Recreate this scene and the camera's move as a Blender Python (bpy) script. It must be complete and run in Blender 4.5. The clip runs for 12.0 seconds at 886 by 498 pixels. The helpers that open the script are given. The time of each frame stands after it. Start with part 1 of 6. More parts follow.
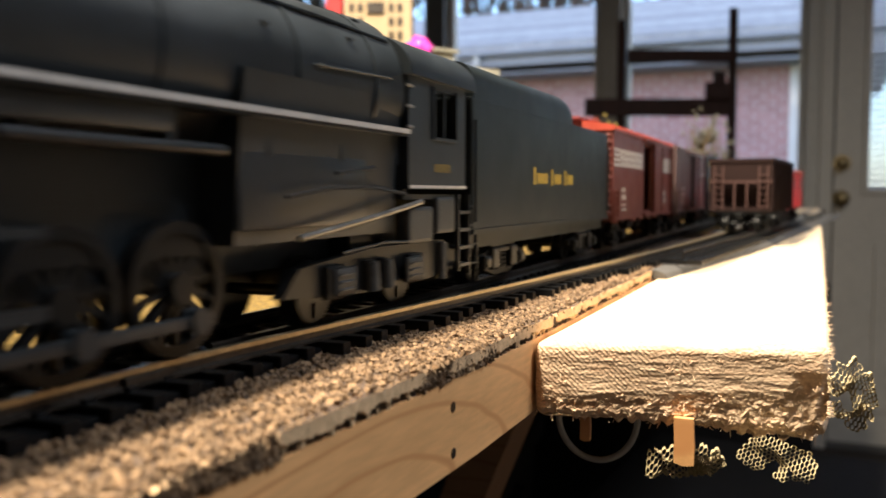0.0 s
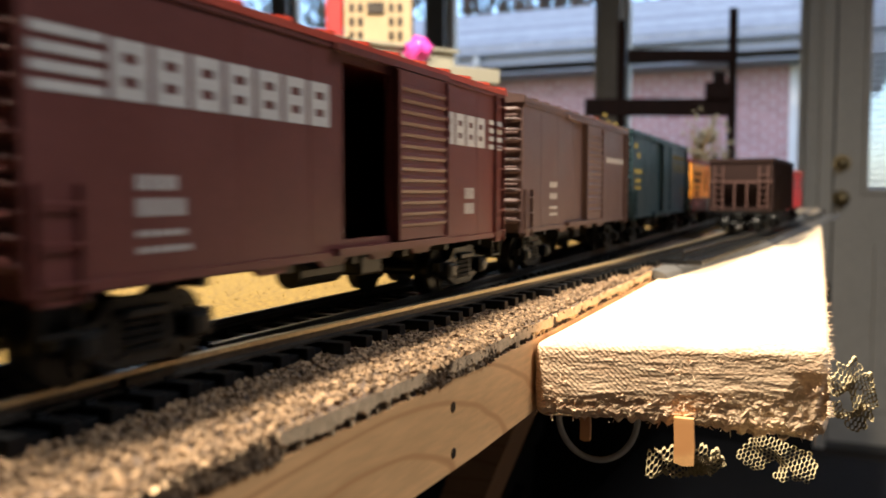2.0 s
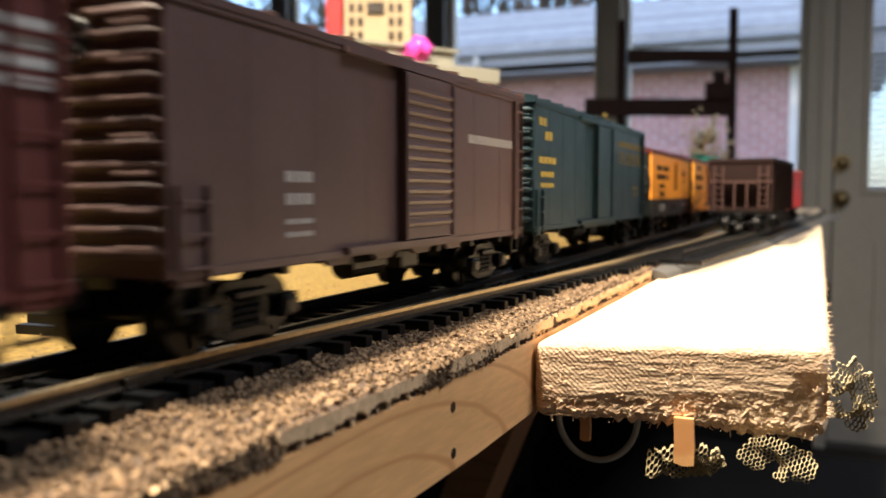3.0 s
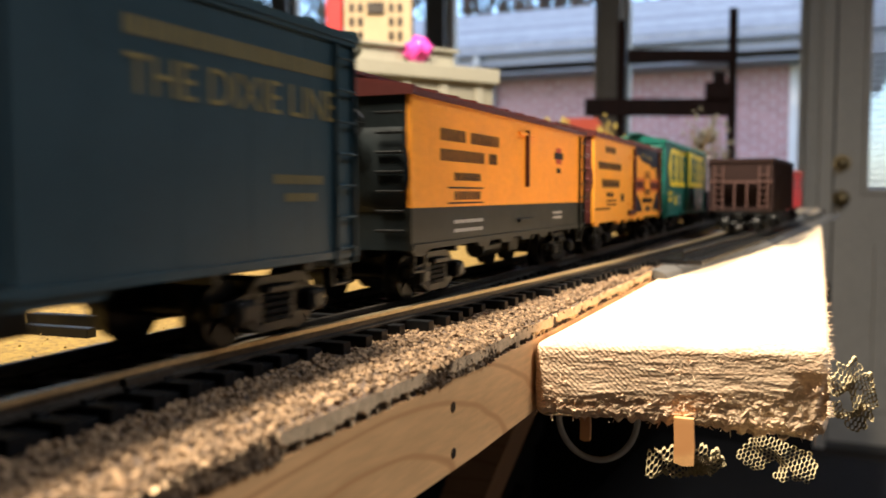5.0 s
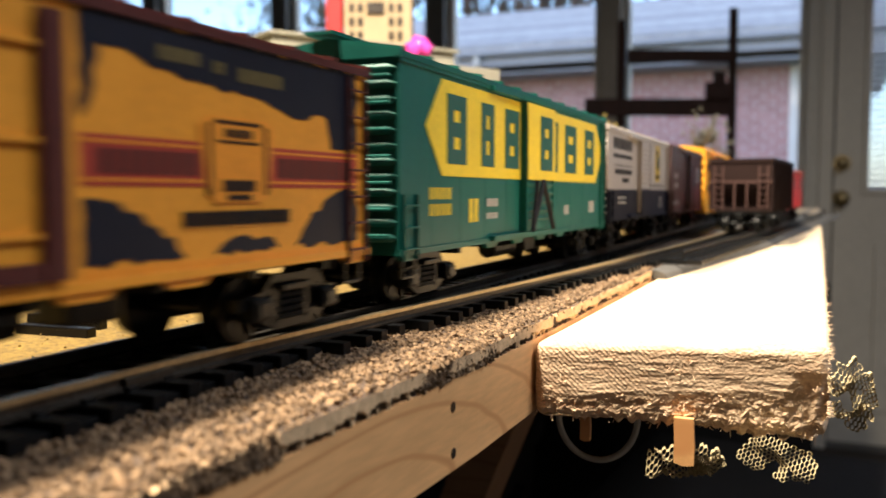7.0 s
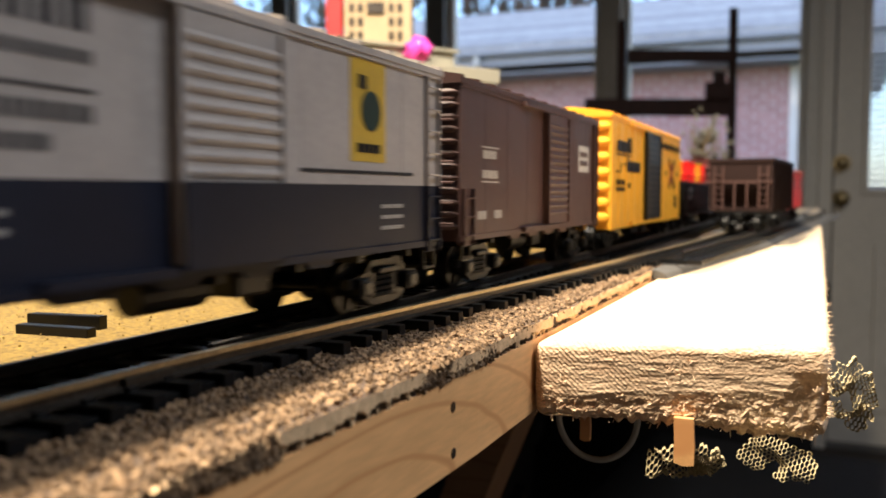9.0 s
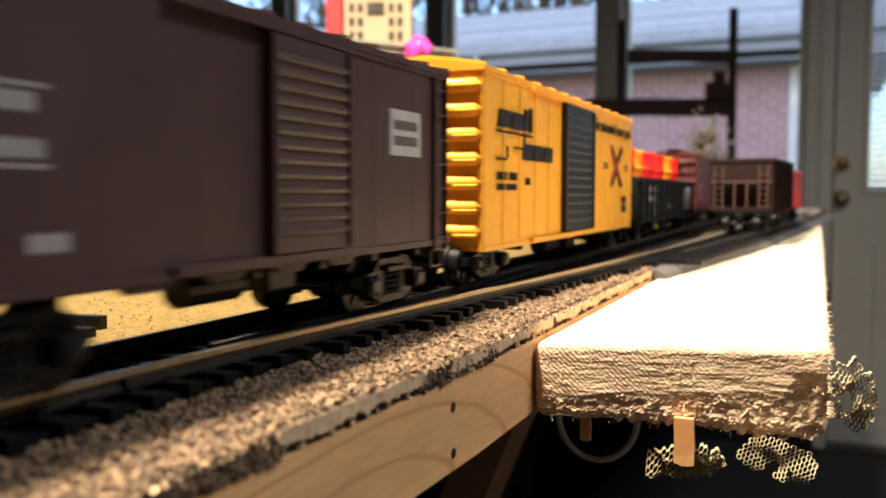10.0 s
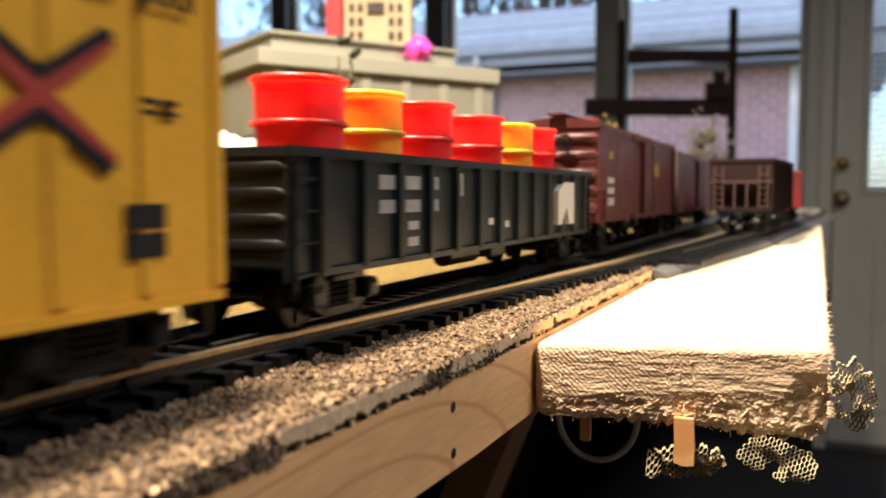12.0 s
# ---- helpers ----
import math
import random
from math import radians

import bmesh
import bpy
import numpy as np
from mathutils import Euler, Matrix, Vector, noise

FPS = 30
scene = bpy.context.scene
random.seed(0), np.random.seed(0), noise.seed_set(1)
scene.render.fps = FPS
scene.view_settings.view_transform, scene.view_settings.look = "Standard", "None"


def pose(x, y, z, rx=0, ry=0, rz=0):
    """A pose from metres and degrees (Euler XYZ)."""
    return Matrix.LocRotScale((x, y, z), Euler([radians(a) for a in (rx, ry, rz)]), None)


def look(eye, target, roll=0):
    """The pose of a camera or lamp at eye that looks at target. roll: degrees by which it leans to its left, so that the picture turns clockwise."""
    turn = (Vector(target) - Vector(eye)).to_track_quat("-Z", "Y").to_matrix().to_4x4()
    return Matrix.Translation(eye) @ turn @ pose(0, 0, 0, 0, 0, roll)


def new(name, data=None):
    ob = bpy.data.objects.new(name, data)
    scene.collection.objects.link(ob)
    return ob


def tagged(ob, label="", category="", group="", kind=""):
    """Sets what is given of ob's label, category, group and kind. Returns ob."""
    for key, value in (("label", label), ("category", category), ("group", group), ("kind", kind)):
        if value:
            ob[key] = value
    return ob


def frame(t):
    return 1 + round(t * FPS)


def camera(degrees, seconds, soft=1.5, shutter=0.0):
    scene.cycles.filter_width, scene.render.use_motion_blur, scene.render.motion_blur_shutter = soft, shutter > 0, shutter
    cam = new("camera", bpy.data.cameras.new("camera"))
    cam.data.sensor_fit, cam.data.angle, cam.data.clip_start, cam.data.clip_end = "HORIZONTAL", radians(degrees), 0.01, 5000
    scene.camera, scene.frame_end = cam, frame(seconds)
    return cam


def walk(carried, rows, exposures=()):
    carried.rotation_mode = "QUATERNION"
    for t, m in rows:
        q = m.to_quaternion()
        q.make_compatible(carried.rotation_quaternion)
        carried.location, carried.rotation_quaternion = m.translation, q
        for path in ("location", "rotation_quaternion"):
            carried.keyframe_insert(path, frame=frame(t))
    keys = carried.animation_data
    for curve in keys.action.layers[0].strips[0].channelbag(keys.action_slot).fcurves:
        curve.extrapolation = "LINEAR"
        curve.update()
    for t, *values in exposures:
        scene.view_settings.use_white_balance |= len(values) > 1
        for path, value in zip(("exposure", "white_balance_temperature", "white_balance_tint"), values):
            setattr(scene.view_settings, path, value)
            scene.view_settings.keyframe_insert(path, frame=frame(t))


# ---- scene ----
# The camera stands still beside the layout, a hand's width from the rails.
EYE_Z = 1.0
cam = camera(54.27, 12.0, soft=1.7, shutter=0.5)
cam.data.dof.use_dof = True
cam.data.dof.focus_distance = 0.18
cam.data.dof.aperture_fstop = 23.0
STAND = pose(0, 0, EYE_Z, 90 - 3.70, 0, 23.48)
walk(cam, [(0.0, STAND), (12.0, STAND)], exposures=[(0.0, 1.58, 5800, 10), (12.0, 1.58, 5800, 10)])

# ---- light: cool daylight outside, one warm work lamp over the layout, one added fill lamp ----
world = bpy.data.worlds.new("sky")
scene.world = world
world.use_nodes = True
wn = world.node_tree
sky = wn.nodes.new("ShaderNodeTexSky")
sky.sky_type = "NISHITA"
sky.sun_disc = False
sky.sun_elevation = radians(32)
sky.sun_rotation = radians(200)
wn.links.new(sky.outputs[0], wn.nodes["Background"].inputs[0])
wn.nodes["Background"].inputs[1].default_value = 0.13

sun_data = bpy.data.lights.new("sun", "SUN")
sun_data.energy, sun_data.angle, sun_data.color = 0.8, radians(12), (1.0, 0.97, 0.94)
sun = new("sun", sun_data)
sun.matrix_world = look((4, 14, 8), (0, 9, 0))

bulb_data = bpy.data.lights.new("work_lamp", "AREA")
bulb_data.shape, bulb_data.size, bulb_data.size_y, bulb_data.spread = "RECTANGLE", 0.06, 0.30, radians(150)
bulb_data.energy, bulb_data.color = 8.8, (1.0, 0.81, 0.56)
bulb = new("work_lamp", bulb_data)
bulb.matrix_world = look((-0.185, 0.045, 1.74), (-0.175, 0.27, 0.97))

# Unseen overhead fill, added to brighten the train's near side.
room_data = bpy.data.lights.new("room_fill", "AREA")
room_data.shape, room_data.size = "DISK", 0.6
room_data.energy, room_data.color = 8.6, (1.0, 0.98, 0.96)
room = new("room_fill", room_data)
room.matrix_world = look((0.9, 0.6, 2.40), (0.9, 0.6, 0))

# ---- materials ----


def mat(name, color, rough=0.6, metal=0.0, vary=0.25, scale=60.0, bump=0.0, fine=8.0, coat=0.0, emit=0.0, stretch=(1, 1, 1), dark=None, piece=0.0, gloss=0.5):
    """A surface with two scales of variation: broad stains at scale, grain at scale * fine. dark: a second colour for the stains; piece: how far single pieces differ."""
    m = bpy.data.materials.new(name)
    m.use_nodes = True
    nt = m.node_tree
    b = nt.nodes["Principled BSDF"]
    b.inputs["Roughness"].default_value = rough
    b.inputs["Metallic"].default_value = metal
    b.inputs["Coat Weight"].default_value = coat
    b.inputs["Specular IOR Level"].default_value = gloss
    co = nt.nodes.new("ShaderNodeTexCoord")
    mp = nt.nodes.new("ShaderNodeMapping")
    mp.inputs["Scale"].default_value = stretch
    nt.links.new(co.outputs["Object"], mp.inputs[0])
    n1 = nt.nodes.new("ShaderNodeTexNoise")
    n1.inputs["Scale"].default_value, n1.inputs["Detail"].default_value = scale, 5
    n2 = nt.nodes.new("ShaderNodeTexNoise")
    n2.inputs["Scale"].default_value, n2.inputs["Detail"].default_value = scale * fine, 4
    nt.links.new(mp.outputs[0], n1.inputs["Vector"])
    nt.links.new(mp.outputs[0], n2.inputs["Vector"])
    mean = nt.nodes.new("ShaderNodeMath")
    mean.operation = "MULTIPLY_ADD"
    nt.links.new(n2.outputs[0], mean.inputs[0])
    mean.inputs[1].default_value = 0.5
    half = nt.nodes.new("ShaderNodeMath")
    half.operation = "MULTIPLY"
    nt.links.new(n1.outputs[0], half.inputs[0])
    half.inputs[1].default_value = 0.5
    nt.links.new(half.outputs[0], mean.inputs[2])
    ramp = nt.nodes.new("ShaderNodeValToRGB")
    lo = dark if dark else tuple(c * (1 - vary) for c in color)
    hi = tuple(min(1, c * (1 + vary)) for c in color)
    ramp.color_ramp.elements[0].position, ramp.color_ramp.elements[0].color = 0.36, (*lo, 1)
    ramp.color_ramp.elements[1].position, ramp.color_ramp.elements[1].color = 0.64, (*hi, 1)
    nt.links.new(mean.outputs[0], ramp.inputs[0])
    last = ramp.outputs[0]
    if piece:
        info = nt.nodes.new("ShaderNodeObjectInfo")
        rng = nt.nodes.new("ShaderNodeMapRange")
        rng.inputs[3].default_value, rng.inputs[4].default_value = 1 - piece, 1 + piece
        nt.links.new(info.outputs["Random"], rng.inputs[0])
        hsv = nt.nodes.new("ShaderNodeHueSaturation")
        nt.links.new(rng.outputs[0], hsv.inputs["Value"])
        nt.links.new(last, hsv.inputs["Color"])
        last = hsv.outputs[0]
    nt.links.new(last, b.inputs["Base Color"])
    rr = nt.nodes.new("ShaderNodeMapRange")
    rr.inputs[3].default_value, rr.inputs[4].default_value = max(0.03, rough - 0.12), min(1, rough + 0.12)
    nt.links.new(n1.outputs[0], rr.inputs[0])
    nt.links.new(rr.outputs[0], b.inputs["Roughness"])
    if bump:
        bp = nt.nodes.new("ShaderNodeBump")
        bp.inputs["Strength"].default_value, bp.inputs["Distance"].default_value = 0.8, bump
        nt.links.new(mean.outputs[0], bp.inputs["Height"])
        nt.links.new(bp.outputs[0], b.inputs["Normal"])
    if emit:
        nt.links.new(last, b.inputs["Emission Color"])
        b.inputs["Emission Strength"].default_value = emit
    return m


def glass(name):
    m = bpy.data.materials.new(name)
    m.use_nodes = True
    b = m.node_tree.nodes["Principled BSDF"]
    b.inputs["Base Color"].default_value = (0.95, 0.97, 1, 1)
    b.inputs["Roughness"].default_value = 0.03
    b.inputs["Transmission Weight"].default_value = 1.0
    b.inputs["IOR"].default_value = 1.05
    return m


def pine_wood(name, color, dark):
    m = mat(name, color, rough=0.5, vary=0.12, scale=30, fine=8, stretch=(4, 0.5, 4), bump=0.00005)
    nt = m.node_tree
    b = nt.nodes["Principled BSDF"]
    base = b.inputs["Base Color"].links[0].from_socket
    co, mp, wv, mx, rp = (nt.nodes.new(k) for k in ("ShaderNodeTexCoord", "ShaderNodeMapping", "ShaderNodeTexWave", "ShaderNodeMix", "ShaderNodeValToRGB"))
    mp.inputs["Scale"].default_value = (0.3, 0.28, 1)
    mp.inputs["Location"].default_value = (0, -0.098 * 0.28, -0.951)
    wv.wave_type, wv.rings_direction = "RINGS", "X"
    for key, val in (("Scale", 48), ("Distortion", 2.2), ("Detail", 2), ("Detail Scale", 1.5)):
        wv.inputs[key].default_value = val
    rp.color_ramp.elements[0].position, rp.color_ramp.elements[1].position = 0.945, 1.0
    mx.data_type = "RGBA"
    nt.links.new(co.outputs["Object"], mp.inputs[0])
    nt.links.new(mp.outputs[0], wv.inputs["Vector"])
    nt.links.new(wv.outputs["Fac"], rp.inputs[0])
    nt.links.new(rp.outputs[0], mx.inputs[0])
    nt.links.new(base, mx.inputs[6])
    mx.inputs[7].default_value = (*dark, 1)
    nt.links.new(mx.outputs[2], b.inputs["Base Color"])
    return m


PLASTIC = dict(rough=0.46, vary=0.10, scale=90, fine=10, bump=0.00003, gloss=0.34)
M = dict(
    red_brown=mat("red_brown_paint", (0.108, 0.031, 0.026), **PLASTIC),
    red_roof=mat("red_roof_paint", (0.36, 0.06, 0.035), **PLASTIC),
    grey_brown=mat("dusty_brown_paint", (0.102, 0.062, 0.056), **PLASTIC),
    hopper_brown=mat("dull_hopper_brown", (0.018, 0.0080, 0.0070), gloss=0.2, rough=0.6, vary=0.2, scale=90, bump=0.00003),
    tuscan=mat("tuscan_paint", (0.068, 0.036, 0.032), **PLASTIC),
    maroon=mat("maroon_paint", (0.080, 0.019, 0.017), **PLASTIC),
    navy=mat("navy_paint", (0.015, 0.036, 0.047), **PLASTIC),
    teal=mat("teal_paint", (0.009, 0.105, 0.083), **PLASTIC),
    orange=mat("orange_yellow_paint", (0.80, 0.30, 0.022), **PLASTIC),
    yellow=mat("yellow_paint", (0.78, 0.325, 0.026), **PLASTIC),
    lemon=mat("lemon_yellow_paint", (0.84, 0.410, 0.024), **PLASTIC),
    letter_yellow=mat("letter_yellow_paint", (0.80, 0.60, 0.03), **PLASTIC),
    pale=mat("pale_grey_paint", (0.37, 0.335, 0.31), **PLASTIC),
    emblem_green=mat("emblem_green_paint", (0.010, 0.026, 0.020), **PLASTIC),
    # Letter yellow darkened, with the shade on the emblem put into its colour.
    emblem_yellow=mat("shaded_emblem_yellow", (0.50, 0.33, 0.035), **PLASTIC),
    dark_blue=mat("dark_blue_paint", (0.009, 0.011, 0.022), rough=0.5, vary=0.12, scale=90, fine=10, bump=0.00003, gloss=0.2),
    dark_grey=mat("charcoal_paint", (0.020, 0.020, 0.017), rough=0.45, vary=0.15, scale=90, fine=10, bump=0.00003, gloss=0.2),
    black=mat("black_paint", (0.0125, 0.0168, 0.0185), rough=0.42, vary=0.2, scale=90, bump=0.00002, gloss=0.22),
    loco_black=mat("loco_black_paint", (0.0100, 0.0142, 0.0180), rough=0.42, vary=0.25, scale=70, bump=0.00002, gloss=0.6),
    cast=mat("cast_and_glint_grey", (0.040, 0.042, 0.042), rough=0.45, vary=0.3, scale=200, gloss=0.3),
    truck=mat("black_moulded_plastic", (0.0066, 0.0068, 0.0070), rough=0.36, vary=0.3, scale=200, gloss=0.22),
    steel=mat("worn_steel", (0.28, 0.27, 0.25), rough=0.40, metal=0.9, vary=0.3, scale=200),
    white=mat("white_lettering", (0.46, 0.44, 0.41), rough=0.6, vary=0.12, scale=300),
    gold=mat("gold_lettering", (0.42, 0.31, 0.045), rough=0.5, vary=0.1, scale=300),
    dim_gold=mat("faded_gold_lettering", (0.16, 0.12, 0.035), rough=0.6, vary=0.2, scale=300),
    ink=mat("black_lettering", (0.016, 0.015, 0.018), rough=0.6, vary=0.1, scale=300, gloss=0.2),
    green_ink=mat("green_lettering", (0.012, 0.09, 0.075), rough=0.6, vary=0.1, scale=300),
    letter_red=mat("red_lettering", (0.40, 0.04, 0.02), rough=0.6, vary=0.1, scale=300),
    barrel_red=mat("red_plastic", (0.90, 0.025, 0.016), rough=0.35, vary=0.06, scale=80),
    barrel_orange=mat("orange_plastic", (0.97, 0.42, 0.012), rough=0.35, vary=0.06, scale=80),
    brass=mat("weathered_brass_rail", (0.46, 0.37, 0.22), rough=0.36, metal=0.9, vary=0.16, scale=120, bump=0.00001),
    dark_rail=mat("dark_rail_metal", (0.07, 0.06, 0.05), rough=0.35, metal=0.8, vary=0.3, scale=120),
    tie=mat("black_plastic_tie", (0.0042, 0.0045, 0.0052), rough=0.36, vary=0.3, scale=300, bump=0.00005, piece=0.3, gloss=0.25),
    # Darkened so gaps between crumbs and the edge pits look shaded.
    fibre=mat("shade_dark_fibreboard", (0.085, 0.056, 0.035), rough=0.95, vary=0.35, scale=300, fine=4, bump=0.0006, dark=(0.05, 0.032, 0.024)),
    # Pale cut face, colour raised to look lit though turned from the lamp.
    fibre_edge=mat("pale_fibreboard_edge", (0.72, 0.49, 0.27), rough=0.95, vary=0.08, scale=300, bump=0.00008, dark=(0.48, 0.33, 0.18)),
    crumb=mat("fibreboard_crumb", (0.232, 0.150, 0.080), rough=0.95, vary=0.3, scale=900, fine=3, dark=(0.100, 0.059, 0.030)),
    pine=pine_wood("pine_lumber", (0.76, 0.42, 0.17), (0.61, 0.295, 0.11)),
    sawn=mat("rough_sawn_end_grain", (0.82, 0.62, 0.42), rough=0.9, vary=0.12, scale=200, fine=6, stretch=(0.6, 1, 2.0), bump=0.00012, dark=(0.60, 0.40, 0.25)),
    leg=pine_wood("aged_timber", (0.30, 0.155, 0.07), (0.20, 0.09, 0.035)),
    plank=mat("bare_wood_board", (0.72, 0.56, 0.36), rough=0.8, vary=0.10, scale=30, stretch=(4, 0.5, 4), bump=0.0001),
    paper=mat("honeycomb_paper", (0.46, 0.38, 0.22), rough=0.9, vary=0.25, scale=200),
    wire=mat("white_cable", (0.55, 0.52, 0.46), rough=0.5, vary=0.1, scale=100),
    sand=mat("golden_scenery_sand", (0.165, 0.108, 0.019), rough=0.95, vary=0.5, scale=700, fine=3, bump=0.0012, dark=(0.050, 0.028, 0.005)),
    ballast=mat("grey_roadbed", (0.075, 0.070, 0.064), rough=0.95, vary=0.3, scale=220, bump=0.0004),
    plaster=mat("white_plaster", (0.70, 0.66, 0.58), rough=0.9, vary=0.12, scale=90, bump=0.0004),
    cream=mat("cream_plaster_model_wall", (0.24, 0.22, 0.16), rough=0.8, vary=0.08, scale=60),
    cream_trim=mat("cream_trim", (0.31, 0.29, 0.22), rough=0.8, vary=0.06, scale=60),
    tower=mat("pale_orange_model_wall", (0.72, 0.55, 0.33), rough=0.8, vary=0.08, scale=60),
    sign_red=mat("red_sign_plastic", (0.70, 0.03, 0.03), rough=0.5, vary=0.08, scale=60),
    pink=mat("pink_foil", (0.80, 0.07, 0.42), rough=0.25, vary=0.12, scale=120),
    window_dark=mat("dark_model_window", (0.05, 0.035, 0.025), rough=0.3, vary=0.1, scale=100),
    twig=mat("dry_twig", (0.20, 0.14, 0.07), rough=0.9, vary=0.3, scale=200),
    leaf_yellow=mat("yellow_model_leaf", (0.40, 0.29, 0.06), rough=0.9, vary=0.35, scale=300),
    leaf_pale=mat("pale_model_leaf", (0.22, 0.20, 0.15), rough=0.9, vary=0.4, scale=300),
    leaf_green=mat("green_leaf", (0.06, 0.06, 0.04), rough=0.8, vary=0.4, scale=3),
    darkwood=mat("dark_stained_wood", (0.030, 0.014, 0.011), gloss=0.15, rough=0.6, vary=0.3, scale=8, stretch=(4, 4, 0.6)),
    wall=mat("beige_wall_paint", (0.52, 0.47, 0.40), rough=0.8, vary=0.05, scale=4, bump=0.0002),
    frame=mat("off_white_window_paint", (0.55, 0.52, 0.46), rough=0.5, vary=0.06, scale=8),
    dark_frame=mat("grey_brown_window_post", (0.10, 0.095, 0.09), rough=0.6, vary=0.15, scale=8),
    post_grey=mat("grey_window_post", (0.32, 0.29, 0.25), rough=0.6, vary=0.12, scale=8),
    door=mat("off_white_door_paint", (0.58, 0.54, 0.47), rough=0.45, vary=0.05, scale=6),
    knob=mat("antique_brass", (0.30, 0.23, 0.12), rough=0.4, metal=1.0, vary=0.2, scale=30),
    floor=mat("dark_basement_floor", (0.030, 0.022, 0.017), rough=0.88, vary=0.3, scale=6),
    ceiling=mat("white_ceiling_paint", (0.7, 0.68, 0.64), rough=0.9, vary=0.05, scale=3),
    shingle=mat("grey_roof_shingle", (0.30, 0.31, 0.33), rough=0.9, vary=0.25, scale=6, bump=0.003, piece=0.25),
    bin=mat("shade_box_dark", (0.012, 0.0105, 0.0095), rough=0.8, vary=0.2, scale=8, gloss=0.1),
    fascia=mat("grey_blue_fascia", (0.22, 0.24, 0.29), rough=0.6, vary=0.08, scale=5),
    gutter=mat("white_gutter", (0.50, 0.50, 0.51), rough=0.5, vary=0.06, scale=5),
    grass=mat("lawn", (0.06, 0.09, 0.03), rough=0.95, vary=0.4, scale=3, bump=0.01),
    bark=mat("tree_bark", (0.09, 0.065, 0.05), rough=0.95, vary=0.35, scale=9, bump=0.01),
    blind=mat("white_blind_slat", (0.36, 0.39, 0.45), rough=0.5, vary=0.05, scale=20),
    clear=glass("window_glass"),
)

for key in ("barrel_red", "barrel_orange"):
    node = M[key].node_tree.nodes["Principled BSDF"]
    node.inputs["Subsurface Weight"].default_value = 0.8
    node.inputs["Subsurface Radius"].default_value = (0.02, 0.006, 0.002)
    node.inputs["Subsurface Scale"].default_value = 0.5

nt = M["crumb"].node_tree
geo, rng, hsv = (nt.nodes.new(k) for k in ("ShaderNodeNewGeometry", "ShaderNodeMapRange", "ShaderNodeHueSaturation"))
rng.inputs[3].default_value, rng.inputs[4].default_value = 0.45, 1.35
shade = nt.nodes["Principled BSDF"].inputs["Base Color"]
nt.links.new(geo.outputs["Random Per Island"], rng.inputs[0])
nt.links.new(rng.outputs[0], hsv.inputs["Value"])
nt.links.new(shade.links[0].from_socket, hsv.inputs["Color"])
nt.links.new(hsv.outputs[0], shade)

# ---- mesh helpers ----


def part(name, bm, material, parent=None, label=""):
    me = bpy.data.meshes.new(name)
    bmesh.ops.recalc_face_normals(bm, faces=bm.faces)
    bm.to_mesh(me)
    bm.free()
    me.materials.append(material)
    ob = new(name, me)
    if parent:
        ob.parent = parent
    if label:
        tagged(ob, label)
    return ob


def thing(name, label, category, m=None, group="", kind=""):
    ob = new(name)
    ob.empty_display_size = 0.02
    if m:
        ob.matrix_basis = m
    return tagged(ob, label, category, group, kind)


def smooth(ob, angle=40):
    me = ob.data
    me.polygons.foreach_set("use_smooth", [True] * len(me.polygons))
    me.set_sharp_from_angle(angle=radians(angle))
    return ob


def box(bm, x0, x1, y0, y1, z0, z1, bevel=0.0, turn=None):
    r = bmesh.ops.create_cube(bm, size=1)
    vs = r["verts"]
    for v in vs:
        v.co = Vector(((x0 + x1) / 2 + v.co.x * (x1 - x0), (y0 + y1) / 2 + v.co.y * (y1 - y0), (z0 + z1) / 2 + v.co.z * (z1 - z0)))
    if turn:
        bmesh.ops.transform(bm, matrix=turn, verts=vs)
    if bevel:
        es = list({e for v in vs for e in v.link_edges})
        bmesh.ops.bevel(bm, geom=es, offset=bevel, segments=2, affect="EDGES", profile=0.6)
    return bm


def boxed(*args, **kw):
    return box(bmesh.new(), *args, **kw)


def cyl(bm, a, b, r, r2=None, seg=16):
    a, b = Vector(a), Vector(b)
    m = Matrix.Translation((a + b) / 2) @ (b - a).to_track_quat("Z", "Y").to_matrix().to_4x4()
    bmesh.ops.create_cone(bm, cap_ends=True, segments=seg, radius1=r, radius2=r if r2 is None else r2, depth=(b - a).length, matrix=m)
    return bm


def prism(bm, outline, axis, a, b):
    """A polygon outline drawn along an axis from a to b. axis y: outline of (x, z); axis x: of (y, z); axis z: of (x, y)."""
    def at(p, k):
        return {"y": (p[0], k, p[1]), "x": (k, p[0], p[1]), "z": (p[0], p[1], k)}[axis]
    lo = [bm.verts.new(at(p, a)) for p in outline]
    hi = [bm.verts.new(at(p, b)) for p in outline]
    n = len(outline)
    bm.faces.new(lo)
    bm.faces.new(hi[::-1])
    for i in range(n):
        bm.faces.new((lo[i], hi[i], hi[(i + 1) % n], lo[(i + 1) % n]))
    return bm


def tube(bm, points, r, seg=6):
    pts = [Vector(p) for p in points]
    for a, b in zip(pts, pts[1:]):
        cyl(bm, a, b, r, seg=seg)
    return bm

# ---- rolling stock, 1:87; each car's own space: y back from its leading end, z up from the rail head ----
RAIL = EYE_Z - 0.0228
TRACK_X = -0.0908
TURNING = []  # wheelsets and drivers: (object, radius, place in its parent)


